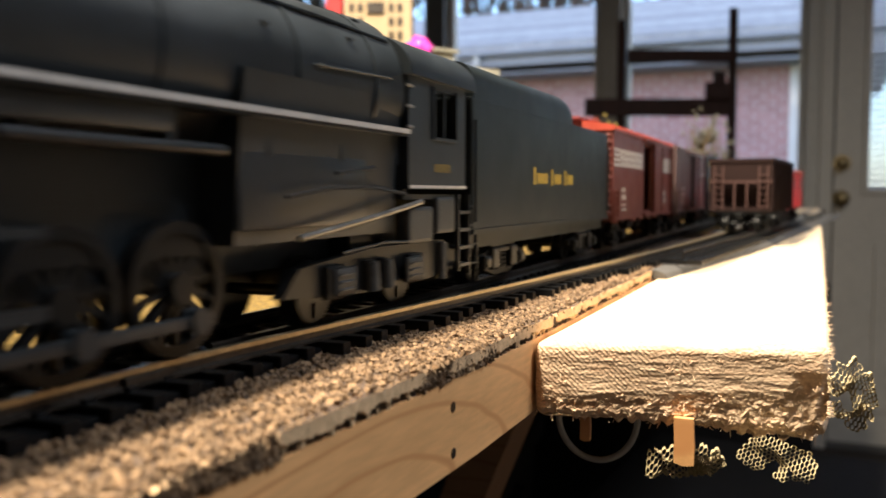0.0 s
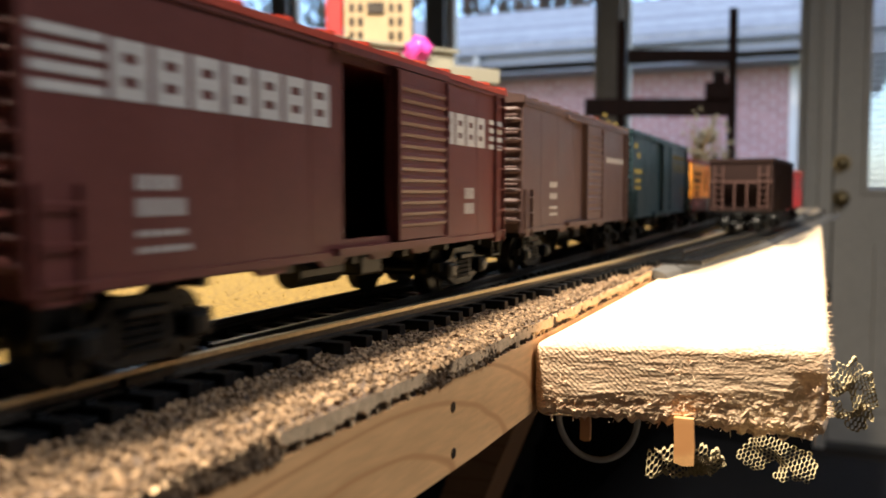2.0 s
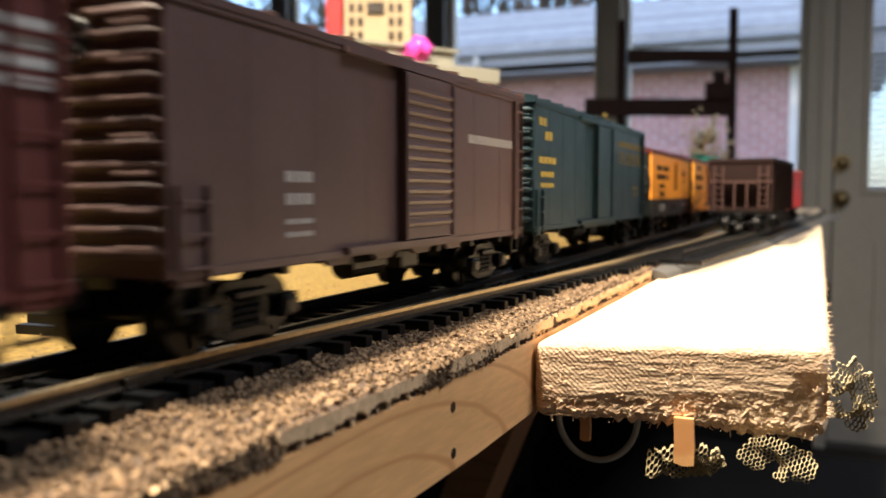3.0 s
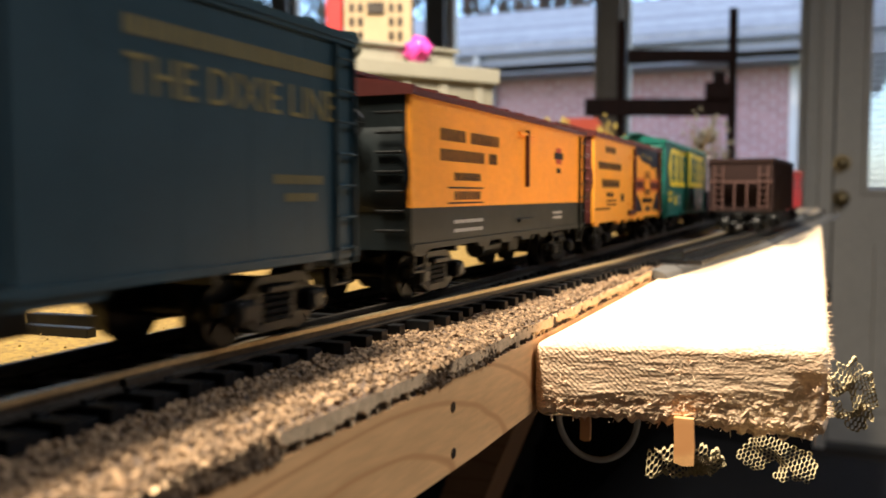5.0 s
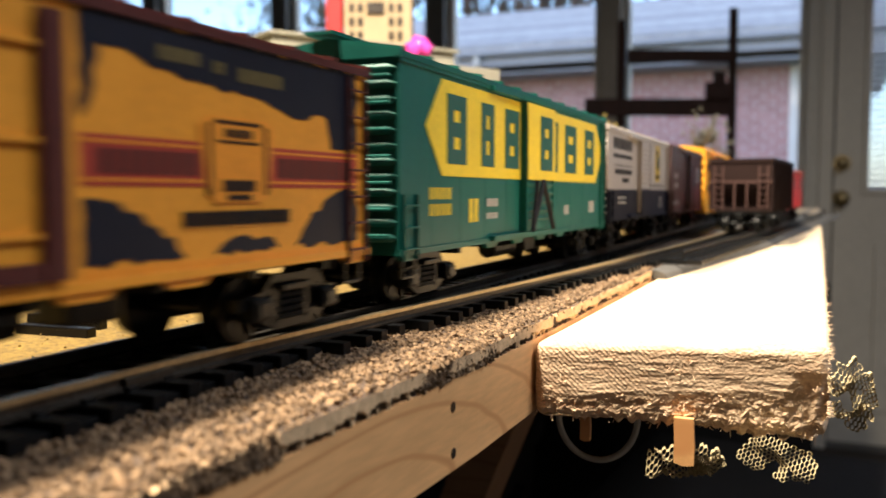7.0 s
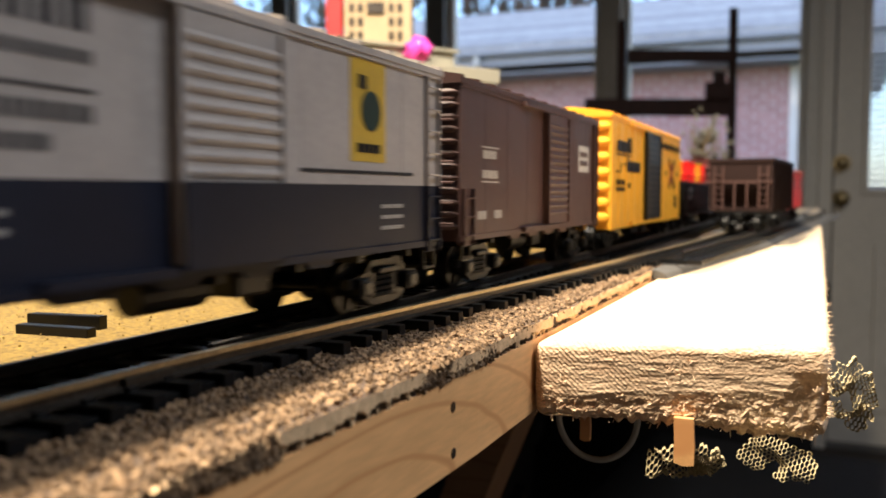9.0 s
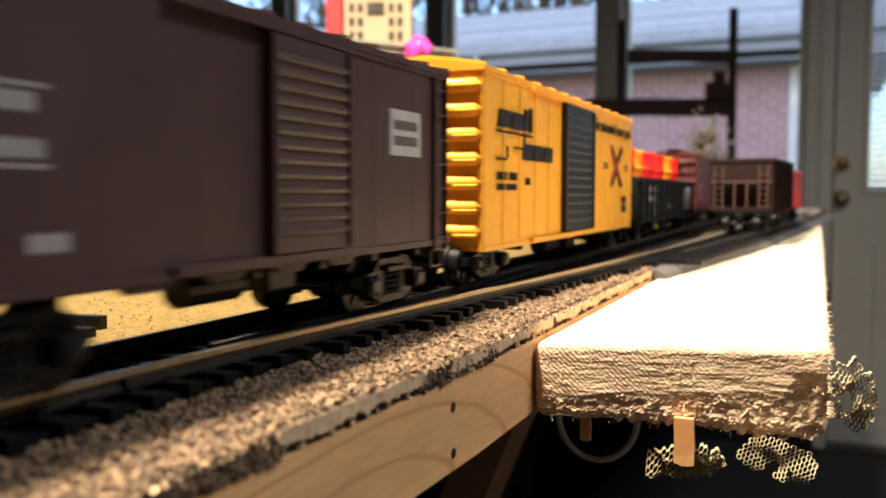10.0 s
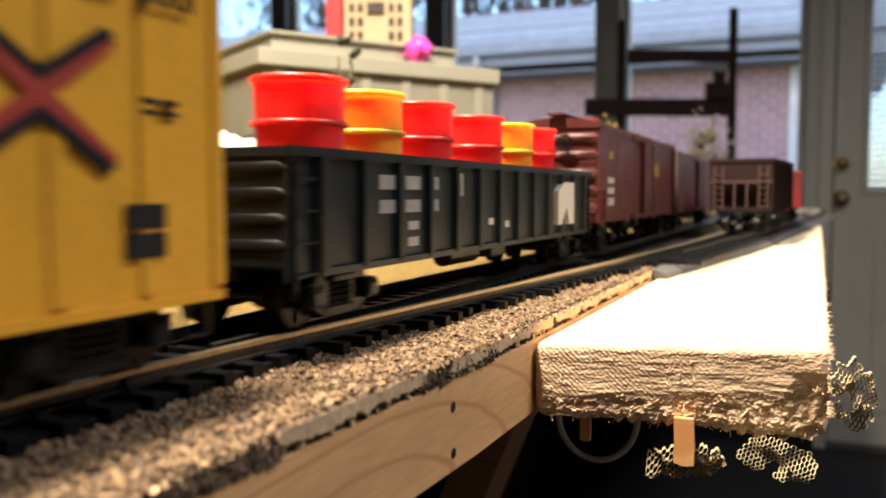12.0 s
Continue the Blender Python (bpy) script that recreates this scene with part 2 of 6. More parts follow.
def wheelset(parent, y, z, r, width, gauge=0.0165, spokes=0):
    bm = bmesh.new()
    cyl(bm, (-width / 2, 0, 0), (width / 2, 0, 0), 0.0011, seg=10)
    for side in (-1, 1):
        x = side * gauge / 2
        cyl(bm, (x - side * 0.0004, 0, 0), (x + side * 0.0022, 0, 0), r, seg=28)
        cyl(bm, (x - side * 0.0011, 0, 0), (x - side * 0.0004, 0, 0), r + 0.0009, seg=28)
        for k in range(4):
            a = k * math.pi / 2
            box(bm, x + side * 0.0022, x + side * 0.0026, -0.0004, 0.0004, r * 0.35, r * 0.8, turn=Matrix.Rotation(a, 4, "X"))
    ob = smooth(part("wheelset", bm, M["truck"], parent))
    ob.location = (0, y, z)
    TURNING.append((ob, r, (0, y, z)))
    return ob


def truck(car, y, wheelbase=0.0195, r=0.0050):
    """A bogie: frame with two side frames, bolster and two wheelsets."""
    h = wheelbase / 2
    ob = part("truck", boxed(-0.0113, 0.0113, -0.003, 0.003, 0.004, 0.0095, bevel=0.0004), M["truck"], car, "black plastic freight bogie")
    ob.location = (0, y, 0)
    for side in (-1, 1):
        bm = bmesh.new()
        x0, x1 = sorted((side * 0.0112, side * 0.0130))
        prism(bm, [(-h - 0.0040, 0.0050), (-h - 0.0040, 0.0070), (-h + 0.0020, 0.0076), (-0.0050, 0.0100), (0.0050, 0.0100), (h - 0.0020, 0.0076), (h + 0.0040, 0.0070), (h + 0.0040, 0.0050), (h - 0.0015, 0.0060), (0.0042, 0.0084), (-0.0042, 0.0084), (-h + 0.0015, 0.0060)], "x", x0, x1)
        prism(bm, [(-h + 0.0010, 0.0034), (-0.0046, 0.0014), (0.0046, 0.0014), (h - 0.0010, 0.0034), (h - 0.0010, 0.0048), (0.0040, 0.0028), (-0.0040, 0.0028), (-h + 0.0010, 0.0048)], "x", x0, x1)
        for k in (-1, 1):
            box(bm, x0, x1, k * 0.0046 - 0.0007, k * 0.0046 + 0.0007, 0.0024, 0.0088)
        for yy in (-h, h):
            box(bm, *sorted((side * 0.0112, side * 0.0146)), yy - 0.0021, yy + 0.0021, 0.0034, 0.0070, bevel=0.0005)
            box(bm, *sorted((side * 0.0145, side * 0.0150)), yy - 0.0015, yy + 0.0015, 0.0040, 0.0064, bevel=0.0002)
        for k in (-1, 0, 1):
            for q in range(4):
                z = 0.0030 + q * 0.0011
                cyl(bm, (side * 0.0126, k * 0.0022, z), (side * 0.0126, k * 0.0022, z + 0.0007), 0.0010, seg=8)
        box(bm, *sorted((side * 0.0112, side * 0.0142)), -0.0036, 0.0036, 0.0074, 0.0086, bevel=0.0003)
        part("side_frame", bm, M["truck"], ob)
    for yy in (-h, h):
        wheelset(ob, yy, r, r, 0.024)
    return ob


def coupler(car, y, way):
    bm = bmesh.new()
    box(bm, -0.0022, 0.0022, min(y, y + way * 0.004), max(y, y + way * 0.004), 0.0075, 0.0115, bevel=0.0004)
    box(bm, -0.0012, 0.0012, min(y + way * 0.003, y + way * 0.0078), max(y + way * 0.003, y + way * 0.0078), 0.0085, 0.0108)
    box(bm, -0.0016, 0.0024, min(y + way * 0.0062, y + way * 0.0085), max(y + way * 0.0062, y + way * 0.0085), 0.0078, 0.0114, bevel=0.0005)
    return part("coupler", bm, M["truck"], car)


def underframe(car, L, sill, W):
    frame_ = part("underframe", boxed(-0.003, 0.003, 0.004, L - 0.004, sill - 0.0022, sill + 0.001), M["truck"], car)
    for k in range(7):
        y = L * (k + 0.5) / 7
        part("cross_bearer", boxed(-W * 0.42, W * 0.42, y - 0.0008, y + 0.0008, sill - 0.0018, sill + 0.0006), M["truck"], frame_)
    bm = bmesh.new()
    cyl(bm, (0.007, L * 0.42, sill - 0.0030), (0.007, L * 0.52, sill - 0.0030), 0.0026, seg=14)
    part("air_tank", bm, M["truck"], frame_)
    part("brake_box", boxed(0.004, 0.010, L * 0.56, L * 0.62, sill - 0.0050, sill - 0.001, bevel=0.0005), M["truck"], frame_)
    bm = bmesh.new()
    tube(bm, [(0.006, L * 0.3, sill - 0.0012), (0.006, L * 0.72, sill - 0.0012)], 0.0004)
    part("brake_pipe", bm, M["truck"], frame_)
    return frame_


def bars(car, colour, x, rows, label="", name="lettering"):
    """Flat painted marks on the side: rows of (y0, y1, z0, z1, count), each cut into count upright strokes."""
    bm = bmesh.new()
    for y0, y1, z0, z1, n in rows:
        step = (y1 - y0) / n
        for k in range(n):
            a = y0 + k * step
            box(bm, x - 0.0002, x + 0.00012, a + step * (0.10 if n > 1 else 0), a + step * (0.86 if n > 1 else 1), z0, z1)
    return tagged(part(name, bm, M[colour], car, label), kind="stuff")


def words(car, colour, x, rows, label=""):
    """Writing as plain upright bars, two a letter: rows of (y0, y1, z0, z1, letters)."""
    bm = bmesh.new()
    for y0, y1, z0, z1, n in rows:
        step = (y1 - y0) / n
        for k in range(n):
            a = y0 + k * step
            for u, w in ((0.06, 0.29), (0.50, 0.29)):
                box(bm, x - 0.0002, x + 0.00012, a + step * u, a + step * (u + w), z0, z1)
    return tagged(part("lettering", bm, M[colour], car, label), kind="stuff")


def blocks(car, colour, x, spans, z0, z1, label="", slant=0.0, slots=2):
    """Large painted marks as plain blocks, with two slots or solid, one for each (y0, y1)."""
    bm = bmesh.new()
    hgt = z1 - z0
    for a, b in spans:
        w = b - a
        bar = min(w * 0.36, hgt * 0.24)
        mid = (z0 + z1) / 2
        shapes = [(a, a + bar, z0, z1), (b - bar, b, z0, z1)] + [(a + bar, b - bar, q - bar * 0.45, q + bar * 0.45) for q in (z0 + bar * 0.45, mid, z1 - bar * 0.45)]
        if not slots:
            shapes = [(a, b, z0, z1)]
        for y0, y1, p, q in shapes:
            lo, hi = slant * (p - z0), slant * (q - z0)
            prism(bm, [(y0 + lo, p), (y1 + lo, p), (y1 + hi, q), (y0 + hi, q)], "x", x - 0.0002, x + 0.00012)
    return tagged(part("lettering", bm, M[colour], car, label), kind="stuff")


def slogan(car, text, y0, y1, z, x, colour="ink", tall=1.15, label="black lettering along the roof edge"):
    """Readable writing on the car's side, from y0 to y1 with its foot at z."""
    cu = bpy.data.curves.new("lettering", "FONT")
    cu.body = text
    cu.extrude = 0.02
    ob = bpy.data.objects.new("lettering", cu)
    me = bpy.data.meshes.new_from_object(ob)
    bpy.data.objects.remove(ob)
    wide = max(v.co.x for v in me.vertices)
    k = (y1 - y0) / wide
    for v in me.vertices:
        v.co = Vector((x + v.co.z * k, y0 + v.co.x * k, z + v.co.y * k * tall))
    me.materials.clear()
    me.materials.append(M[colour])
    ob = new("lettering", me)
    ob.parent = car
    return tagged(ob, label, kind="stuff")


def side_ladder(car, y, x, z0, z1, colour, n=7, w=0.006):
    bm = bmesh.new()
    for yy in (y, y + w):
        box(bm, x, x + 0.0008, yy - 0.0002, yy + 0.0002, z0, z1)
    for k in range(n):
        z = z0 + (z1 - z0) * (k + 0.5) / n
        cyl(bm, (x + 0.0008, y, z), (x + 0.0008, y + w, z), 0.00022, seg=6)
    return part("ladder", bm, M[colour], car)


def end_ribs(car, y, way, W, z0, z1, n, colour, depth=0.0012, pinch=0.35):
    """The pressed end: tapered horizontal corrugations."""
    bm = bmesh.new()
    pitch = (z1 - z0) / n
    for k in range(n):
        z = z0 + pitch * (k + 0.5)
        r = pitch * 0.30
        ring = []
        for x, f in ((-W * 0.485, 0.2), (-W * 0.44, 1), (-W * 0.08, 1), (0, pinch), (W * 0.08, 1), (W * 0.44, 1), (W * 0.485, 0.2)):
            ring.append([bm.verts.new((x, y + way * depth * f * math.sin(a), z + r * f * math.cos(a))) for a in (0, 0.6, 1.2, math.pi / 2, 1.94, 2.54, math.pi)])
        for a, b in zip(ring, ring[1:]):
            for i in range(6):
                bm.faces.new((a[i], a[i + 1], b[i + 1], b[i]))
    return smooth(part("end_corrugation", bm, M[colour], car), 60)


def roof(car, L, W, eave, colour, rise=0.0028, ribs=12, board=True, over=0.0006):
    bm = bmesh.new()
    w = W / 2 + over
    prism(bm, [(-w, eave - 0.0008), (-w, eave + 0.0004), (-w * 0.5, eave + rise * 0.62), (0, eave + rise), (w * 0.5, eave + rise * 0.62), (w, eave + 0.0004), (w, eave - 0.0008)], "y", -0.0006, L + 0.0006)
    ob = part("roof", bm, M[colour], car)
    bm = bmesh.new()
    for k in range(ribs + 1):
        y = L * k / ribs
        y = min(max(y, 0.0004), L - 0.0004)
        for side in (-1, 1):
            prism(bm, [(0, eave + rise - 0.0003), (side * w, eave), (side * w, eave + 0.0011), (side * w * 0.5, eave + rise * 0.62 + 0.0008), (0, eave + rise + 0.0008)], "y", y - 0.0005, y + 0.0005)
    part("roof_seam", bm, M[colour], ob)
    if board:
        bm = bmesh.new()
        for x in (-0.0022, 0, 0.0022):
            box(bm, x - 0.001, x + 0.001, -0.003, L + 0.003, eave + rise + 0.0012, eave + rise + 0.0019)
        for k in range(8):
            y = L * (k + 0.5) / 8
            box(bm, -0.003, 0.003, y - 0.0004, y + 0.0004, eave + rise, eave + rise + 0.0012)
        part("running_board", bm, M[colour], ob)
    return ob


def brake_wheel(car, x, y, z):
    bm = bmesh.new()
    seg = 18
    for k in range(seg):
        a, b = 2 * math.pi * k / seg, 2 * math.pi * (k + 1) / seg
        cyl(bm, (x + 0.0028 * math.cos(a), y, z + 0.0028 * math.sin(a)), (x + 0.0028 * math.cos(b), y, z + 0.0028 * math.sin(b)), 0.00035, seg=6)
    for k in range(4):
        a = k * math.pi / 4
        cyl(bm, (x - 0.0027 * math.cos(a), y, z - 0.0027 * math.sin(a)), (x + 0.0027 * math.cos(a), y, z + 0.0027 * math.sin(a)), 0.0003, seg=6)
    cyl(bm, (x, y - 0.0005, z), (x, y + 0.0025, z), 0.0005, seg=6)
    return part("brake_wheel", bm, M["truck"], car)


def car_base(name, label, category, L, sill, W=0.0324, inset=0.020):
    car = thing(name, label, category, group="cars of the freight train")
    underframe(car, L, sill, W)
    for y in (inset, L - max(inset, 0.020)):
        truck(car, y)
    coupler(car, 0, -1)
    coupler(car, L, 1)
    return car


def boxcar(label, L, colour, roof_colour, sill=0.0118, eave=0.0484, W=0.0324, door=None, opening=None, ribs=12, door_colour=None,
           seams=8, posts=0, lower=None, lower_z=0.0, board=True, ladders=True, left_ladder=True, category="boxcar", name="boxcar", groove=0, end_colour=None, skirt=True, inset=0.020, rib=0.0008):
    """A closed freight car. door, opening: (y0, y1) on the side; lower: paint below lower_z; posts: outside ribs; groove: upright board joints."""
    car = car_base(name, label, category, L, sill, W, inset)
    h = W / 2
    t = 0.0011
    top = eave - 0.0004
    # side wall towards the viewer, with the doorway through it where it stands open
    spans = [(0, L)] if not opening else [(0, opening[0]), (opening[1], L)]
    base = lower_z if lower else sill
    for a, b in spans:
        part("side_wall", boxed(h - t, h, a, b, base, top), M[colour], car)
    if opening:
        part("door_sill", boxed(h - t, h, *opening, sill, sill + 0.003), M[colour], car)
        part("door_head", boxed(h - t, h, *opening, top - 0.003, top), M[colour], car)
    part("side_wall", boxed(-h, -h + t, 0, L, base, top), M[colour], car)
    for y in (0, L - t):
        part("end_wall", boxed(-h + t, h - t, y, y + t, base, top), M[end_colour or colour], car)
    box_floor = boxed(-h + t, h - t, t, L - t, sill, sill + 0.0015)
    part("floor_panel", box_floor, M["truck"], car)
    if lower:
        for a in (h - t, -h):
            part("lower_side", boxed(a, a + t, 0, L, sill, lower_z), M[lower], car)
        for y in (0, L - t):
            part("lower_end", boxed(-h + t, h - t, y, y + t, sill, lower_z), M[end_colour or lower], car)
    # panel joints and rivet strips on the sheet steel, or board joints on wood
    bm = bmesh.new()
    if seams:
        for k in range(1, seams):
            y = L * k / seams
            if (opening and opening[0] - 0.002 < y < opening[1] + 0.002) or (door and door[0] - 0.002 < y < door[1] + 0.002):
                continue
            box(bm, h - 0.0001, h + 0.00005, y - 0.0006, y + 0.0006, base + 0.001, top - 0.001)
    if groove:
        for k in range(1, groove):
            y = L * k / groove
            box(bm, h - 0.0001, h + 0.00003, y - 0.0002, y + 0.00032, base + 0.001, top - 0.001)
    if posts:
        for k in range(posts + 1):
            y = 0.001 + (L - 0.002) * k / posts
            if door and door[0] - 0.003 < y < door[1] + 0.003:
                continue
            prism(bm, [(h - 0.0001, y - 0.0016), (h + 0.0005, y - 0.0009), (h + 0.0005, y + 0.0009), (h - 0.0001, y + 0.0016)], "z", sill + 0.002, top - 0.002)
    if not groove:
        box(bm, h - 0.0001, h + 0.0004, 0, L, top - 0.0012, top)
    part("bottom_strip", boxed(h - 0.0001, h + 0.0004, 0, L, sill, sill + 0.0012), M[lower or colour], car)
    tagged(part("side_strip", bm, M[colour], car), kind="stuff")
    if skirt:
        tabs = [(L * 0.5 - 0.026, L * 0.5 + 0.026)] if skirt == "drop" else [(q - 0.005, q + 0.005) for q in (L * 0.30, L * 0.42, L * 0.54, L * 0.66)]
        for a, b in [(0.0, 0.009)] + tabs + [(L - 0.009, L)]:
            bm = prism(bmesh.new(), [(a, sill + 0.0002), (a + 0.002, sill - 0.0012), (b - 0.002, sill - 0.0012), (b, sill + 0.0002)], "x", h - t, h - 0.0001)
            part("side_sill", bm, M[colour if not lower else lower], car)
    roof(car, L, W, eave, roof_colour, board=board)
    ec = end_colour or colour
    for y, way in ((0, -1), (L, 1)):
        end_ribs(car, y, way, W, sill + 0.002, top - 0.001, ribs, ec, 0.0016 if posts else 0.0012, 1.0 if posts else 0.8)
        for x in (-h + 0.0012, h - 0.0012):
            for k in range(7):
                z = sill + 0.004 + (top - sill - 0.008) * k / 6
                bm = bmesh.new()
                cyl(bm, (x - math.copysign(0.006, x), y + way * 0.0016, z), (x, y + way * 0.0016, z), 0.0003, seg=6)
                part("end_grab_iron", bm, M["truck" if ec == "black" else ec], car)
    brake_wheel(car, 0.004, -0.0032, top - 0.006)
    if ladders:
        if left_ladder:
            side_ladder(car, 0.0012, h, sill - 0.001, sill + 0.012, colour if not lower else lower, n=3)
        if lower and not end_colour:
            side_ladder(car, L - 0.0075, h, sill - 0.001, lower_z, lower, n=3)
            side_ladder(car, L - 0.0075, h, lower_z, top - 0.001, colour, n=5)
        else:
            side_ladder(car, L - 0.0075, h, sill - 0.001, top - 0.001, end_colour or colour)
    for y in (0.002, L - 0.0075):
        bm = bmesh.new()
        tube(bm, [(h - 0.0005, y, sill), (h - 0.0005, y, sill - 0.0045), (h - 0.0005, y + 0.005, sill - 0.0045), (h - 0.0005, y + 0.005, sill)], 0.00035)
        part("stirrup_step", bm, M["truck"], car)
    if door:
        dc = door_colour or colour
        y0, y1 = door
        d = part("door", boxed(h + 0.0002, h + 0.0014, y0, y1, sill + 0.002, top - 0.0018), M[dc], car)
        bm = bmesh.new()
        n = 13
        for k in range(n):
            z = sill + 0.004 + (top - sill - 0.008) * (k + 0.5) / n
            if rib:
                cyl(bm, (h + 0.0014 - rib * 0.4, y0 + 0.0012, z), (h + 0.0014 - rib * 0.4, y1 - 0.0012, z), rib, seg=8)
        for y in (y0, y1 - 0.0009):
            box(bm, h + 0.0012, h + 0.002, y, y + 0.0009, sill + 0.002, top - 0.002)
        # Ribs of a black door go cast grey to paint in ridge highlights.
        smooth(part("door_rib", bm, M["cast" if dc == "black" else dc], d))
        w = y1 - y0
        for z, tone in ((sill + 0.0005, lower or colour), (top - 0.0016, colour)):
            part("door_track", boxed(h, h + 0.0016, y0 - w * 0.9, y1 + 0.001, z, z + 0.0012), M[tone], car)
    return car


def locomotive():
    """A steam locomotive: y 0 at the back of the cab, the boiler towards negative y."""
    loco = thing("steam_locomotive", "black model steam locomotive with white running-board stripe on the rails", "locomotive")
    K = M["loco_black"]
    bz, br = 0.0425, 0.0138
    bm = bmesh.new()
    cyl(bm, (0, -0.235, bz - 0.001), (0, -0.10, bz), 0.0128, br, seg=48)
    cyl(bm, (0, -0.10, bz), (0, -0.034, bz + 0.0005), br, 0.0155, seg=48)
    smooth(part("boiler", bm, K, loco, "glossy black boiler"))
    for y in (-0.20, -0.17, -0.14, -0.10, -0.07, -0.045):
        bm = bmesh.new()
        cyl(bm, (0, y - 0.0006, bz), (0, y + 0.0006, bz), 0.0141 if y < -0.08 else (0.0150 if y < -0.05 else 0.0157), seg=48)
        smooth(part("boiler_band", bm, K, loco))
    bm = bmesh.new()
    prism(bm, [(-0.0140, 0.034), (-0.0150, 0.041), (0.0150, 0.041), (0.0140, 0.034), (0.0125, 0.015), (-0.0125, 0.015)], "y", -0.085, -0.034)
    part("firebox", bm, K, loco)
    for y, r, z in ((-0.215, 0.0042, 0.008), (-0.15, 0.0055, 0.006), (-0.095, 0.0050, 0.0055)):
        bm = bmesh.new()
        cyl(bm, (0, y, bz + br - 0.003), (0, y, bz + br + z - 0.002), r, r * 0.92, seg=20)
        bmesh.ops.create_uvsphere(bm, u_segments=16, v_segments=8, radius=r * 0.92, matrix=Matrix.Translation((0, y, bz + br + z - 0.002)) @ Matrix.Diagonal((1, 1, 0.45, 1)))
        smooth(part("boiler_dome", bm, K, loco))
    bm = bmesh.new()
    for y in (-0.060, -0.054, -0.048):
        cyl(bm, (0.004, y, bz + br), (0.004, y, bz + br + 0.006), 0.0011, seg=10)
    part("safety_valve", bm, K, loco)
    # running board with its pale edge stripe
    bm = bmesh.new()
    for side in (-1, 1):
        box(bm, *sorted((side * 0.0095, side * 0.0160)), -0.225, -0.033, 0.0340, 0.0355)
    run = part("running_board", bm, K, loco)
    part("stripe", boxed(0.01595, 0.0163, -0.225, -0.033, 0.0345, 0.0354), M["white"], run, "white painted edge stripe")
    # pipes, injectors and hangers below the running board
    bm = bmesh.new()
    for k in range(9):
        y = -0.21 + k * 0.022
        box(bm, 0.0090, 0.0138, y, y + 0.0015, 0.0285, 0.0342)
    box(bm, 0.0090, 0.0148, -0.210, -0.100, 0.0305, 0.0342, bevel=0.0010)
    cyl(bm, (0.0132, -0.125, 0.0292), (0.0132, -0.088, 0.0288), 0.0009, seg=14)
    tube(bm, [(0.0152, -0.075, 0.0222), (0.0152, -0.062, 0.0238), (0.0152, -0.045, 0.0238), (0.0152, -0.033, 0.0226)], 0.00035)
    tube(bm, [(0.0152, -0.060, 0.0262), (0.0152, -0.046, 0.0275)], 0.0004)
    tube(bm, [(0.0152, -0.058, 0.0124), (0.0152, -0.042, 0.0134), (0.0152, -0.030, 0.0130)], 0.0003)
    box(bm, 0.0090, 0.0136, -0.085, -0.046, 0.0170, 0.0342, bevel=0.0012)
    smooth(part("piping", bm, K, loco))
    bm = bmesh.new()
    tube(bm, [(0.0160, -0.073, 0.0156), (0.0160, -0.046, 0.0186), (0.0158, -0.027, 0.0210)], 0.0006, seg=10)
    smooth(part("injector_pipe", bm, M["steel"], loco, "bright grey slanting pipe"))
    bm = bmesh.new()
    box(bm, 0.0125, 0.0155, -0.032, -0.020, 0.0125, 0.0200, bevel=0.0008)
    box(bm, 0.0125, 0.0155, -0.018, -0.008, 0.0140, 0.0220, bevel=0.0008)
    cyl(bm, (0.0145, -0.014, 0.0040), (0.0145, -0.014, 0.0120), 0.0012, seg=10)
    part("injector", bm, M["cast"], loco)
    bm = bmesh.new()
    cyl(bm, (0.0150, -0.066, bz + 0.0012), (0.0158, -0.040, bz + 0.002), 0.00022, seg=8)
    for y in (-0.064, -0.042):
        cyl(bm, (0.0120, y, bz + 0.0015), (0.0152, y, bz + 0.0015), 0.00025, seg=6)
    part("handrail", bm, K, loco)
    # small fittings along the boiler's shoulder: check valves, clips and washout plugs
    for y, a, w in ((-0.150, 38, 0.0016), (-0.128, 52, 0.0012), (-0.113, 30, 0.0010), (-0.098, 48, 0.0014), (-0.084, 62, 0.0012), (-0.078, 24, 0.0010), (-0.064, 44, 0.0014), (-0.052, 30, 0.0010), (-0.042, 56, 0.0012)):
        rr = 0.0138 if y < -0.10 else 0.0138 + (y + 0.10) * 0.026
        up = Vector((math.cos(radians(a)), 0, math.sin(radians(a))))
        p = Vector((0, y, bz)) + up * (rr - 0.0003)
        bm = bmesh.new()
        cyl(bm, p, p + up * 0.0010, w * 0.5, w * 0.4, seg=10)
        cyl(bm, p + up * 0.0008 - Vector((0, w, 0)), p + up * 0.0008 + Vector((0, w, 0)), 0.00025, seg=6)
        part("boiler_fitting", bm, K, loco)
    bm = bmesh.new()
    tube(bm, [(0.0095, -0.110, bz + 0.0108), (0.0102, -0.080, bz + 0.0108), (0.0112, -0.060, bz + 0.0106), (0.0125, -0.036, bz + 0.0098)], 0.0004)
    smooth(part("feed_pipe", bm, K, loco))
    for z in (0.0360, 0.0400, 0.0440):
        bm = bmesh.new()
        cyl(bm, (0.0162, -0.0345, z), (0.0162, -0.0318, z), 0.0003, seg=6)
        part("cab_grab_iron", bm, M["steel"], loco)
    # frame, cylinder block
    bm = bmesh.new()
    for side in (-1, 1):
        box(bm, *sorted((side * 0.0045, side * 0.0062)), -0.215, -0.02, 0.010, 0.021)
    box(bm, -0.006, 0.006, -0.215, -0.03, 0.020, 0.0305)
    part("frame", bm, K, loco)
    bm = bmesh.new()
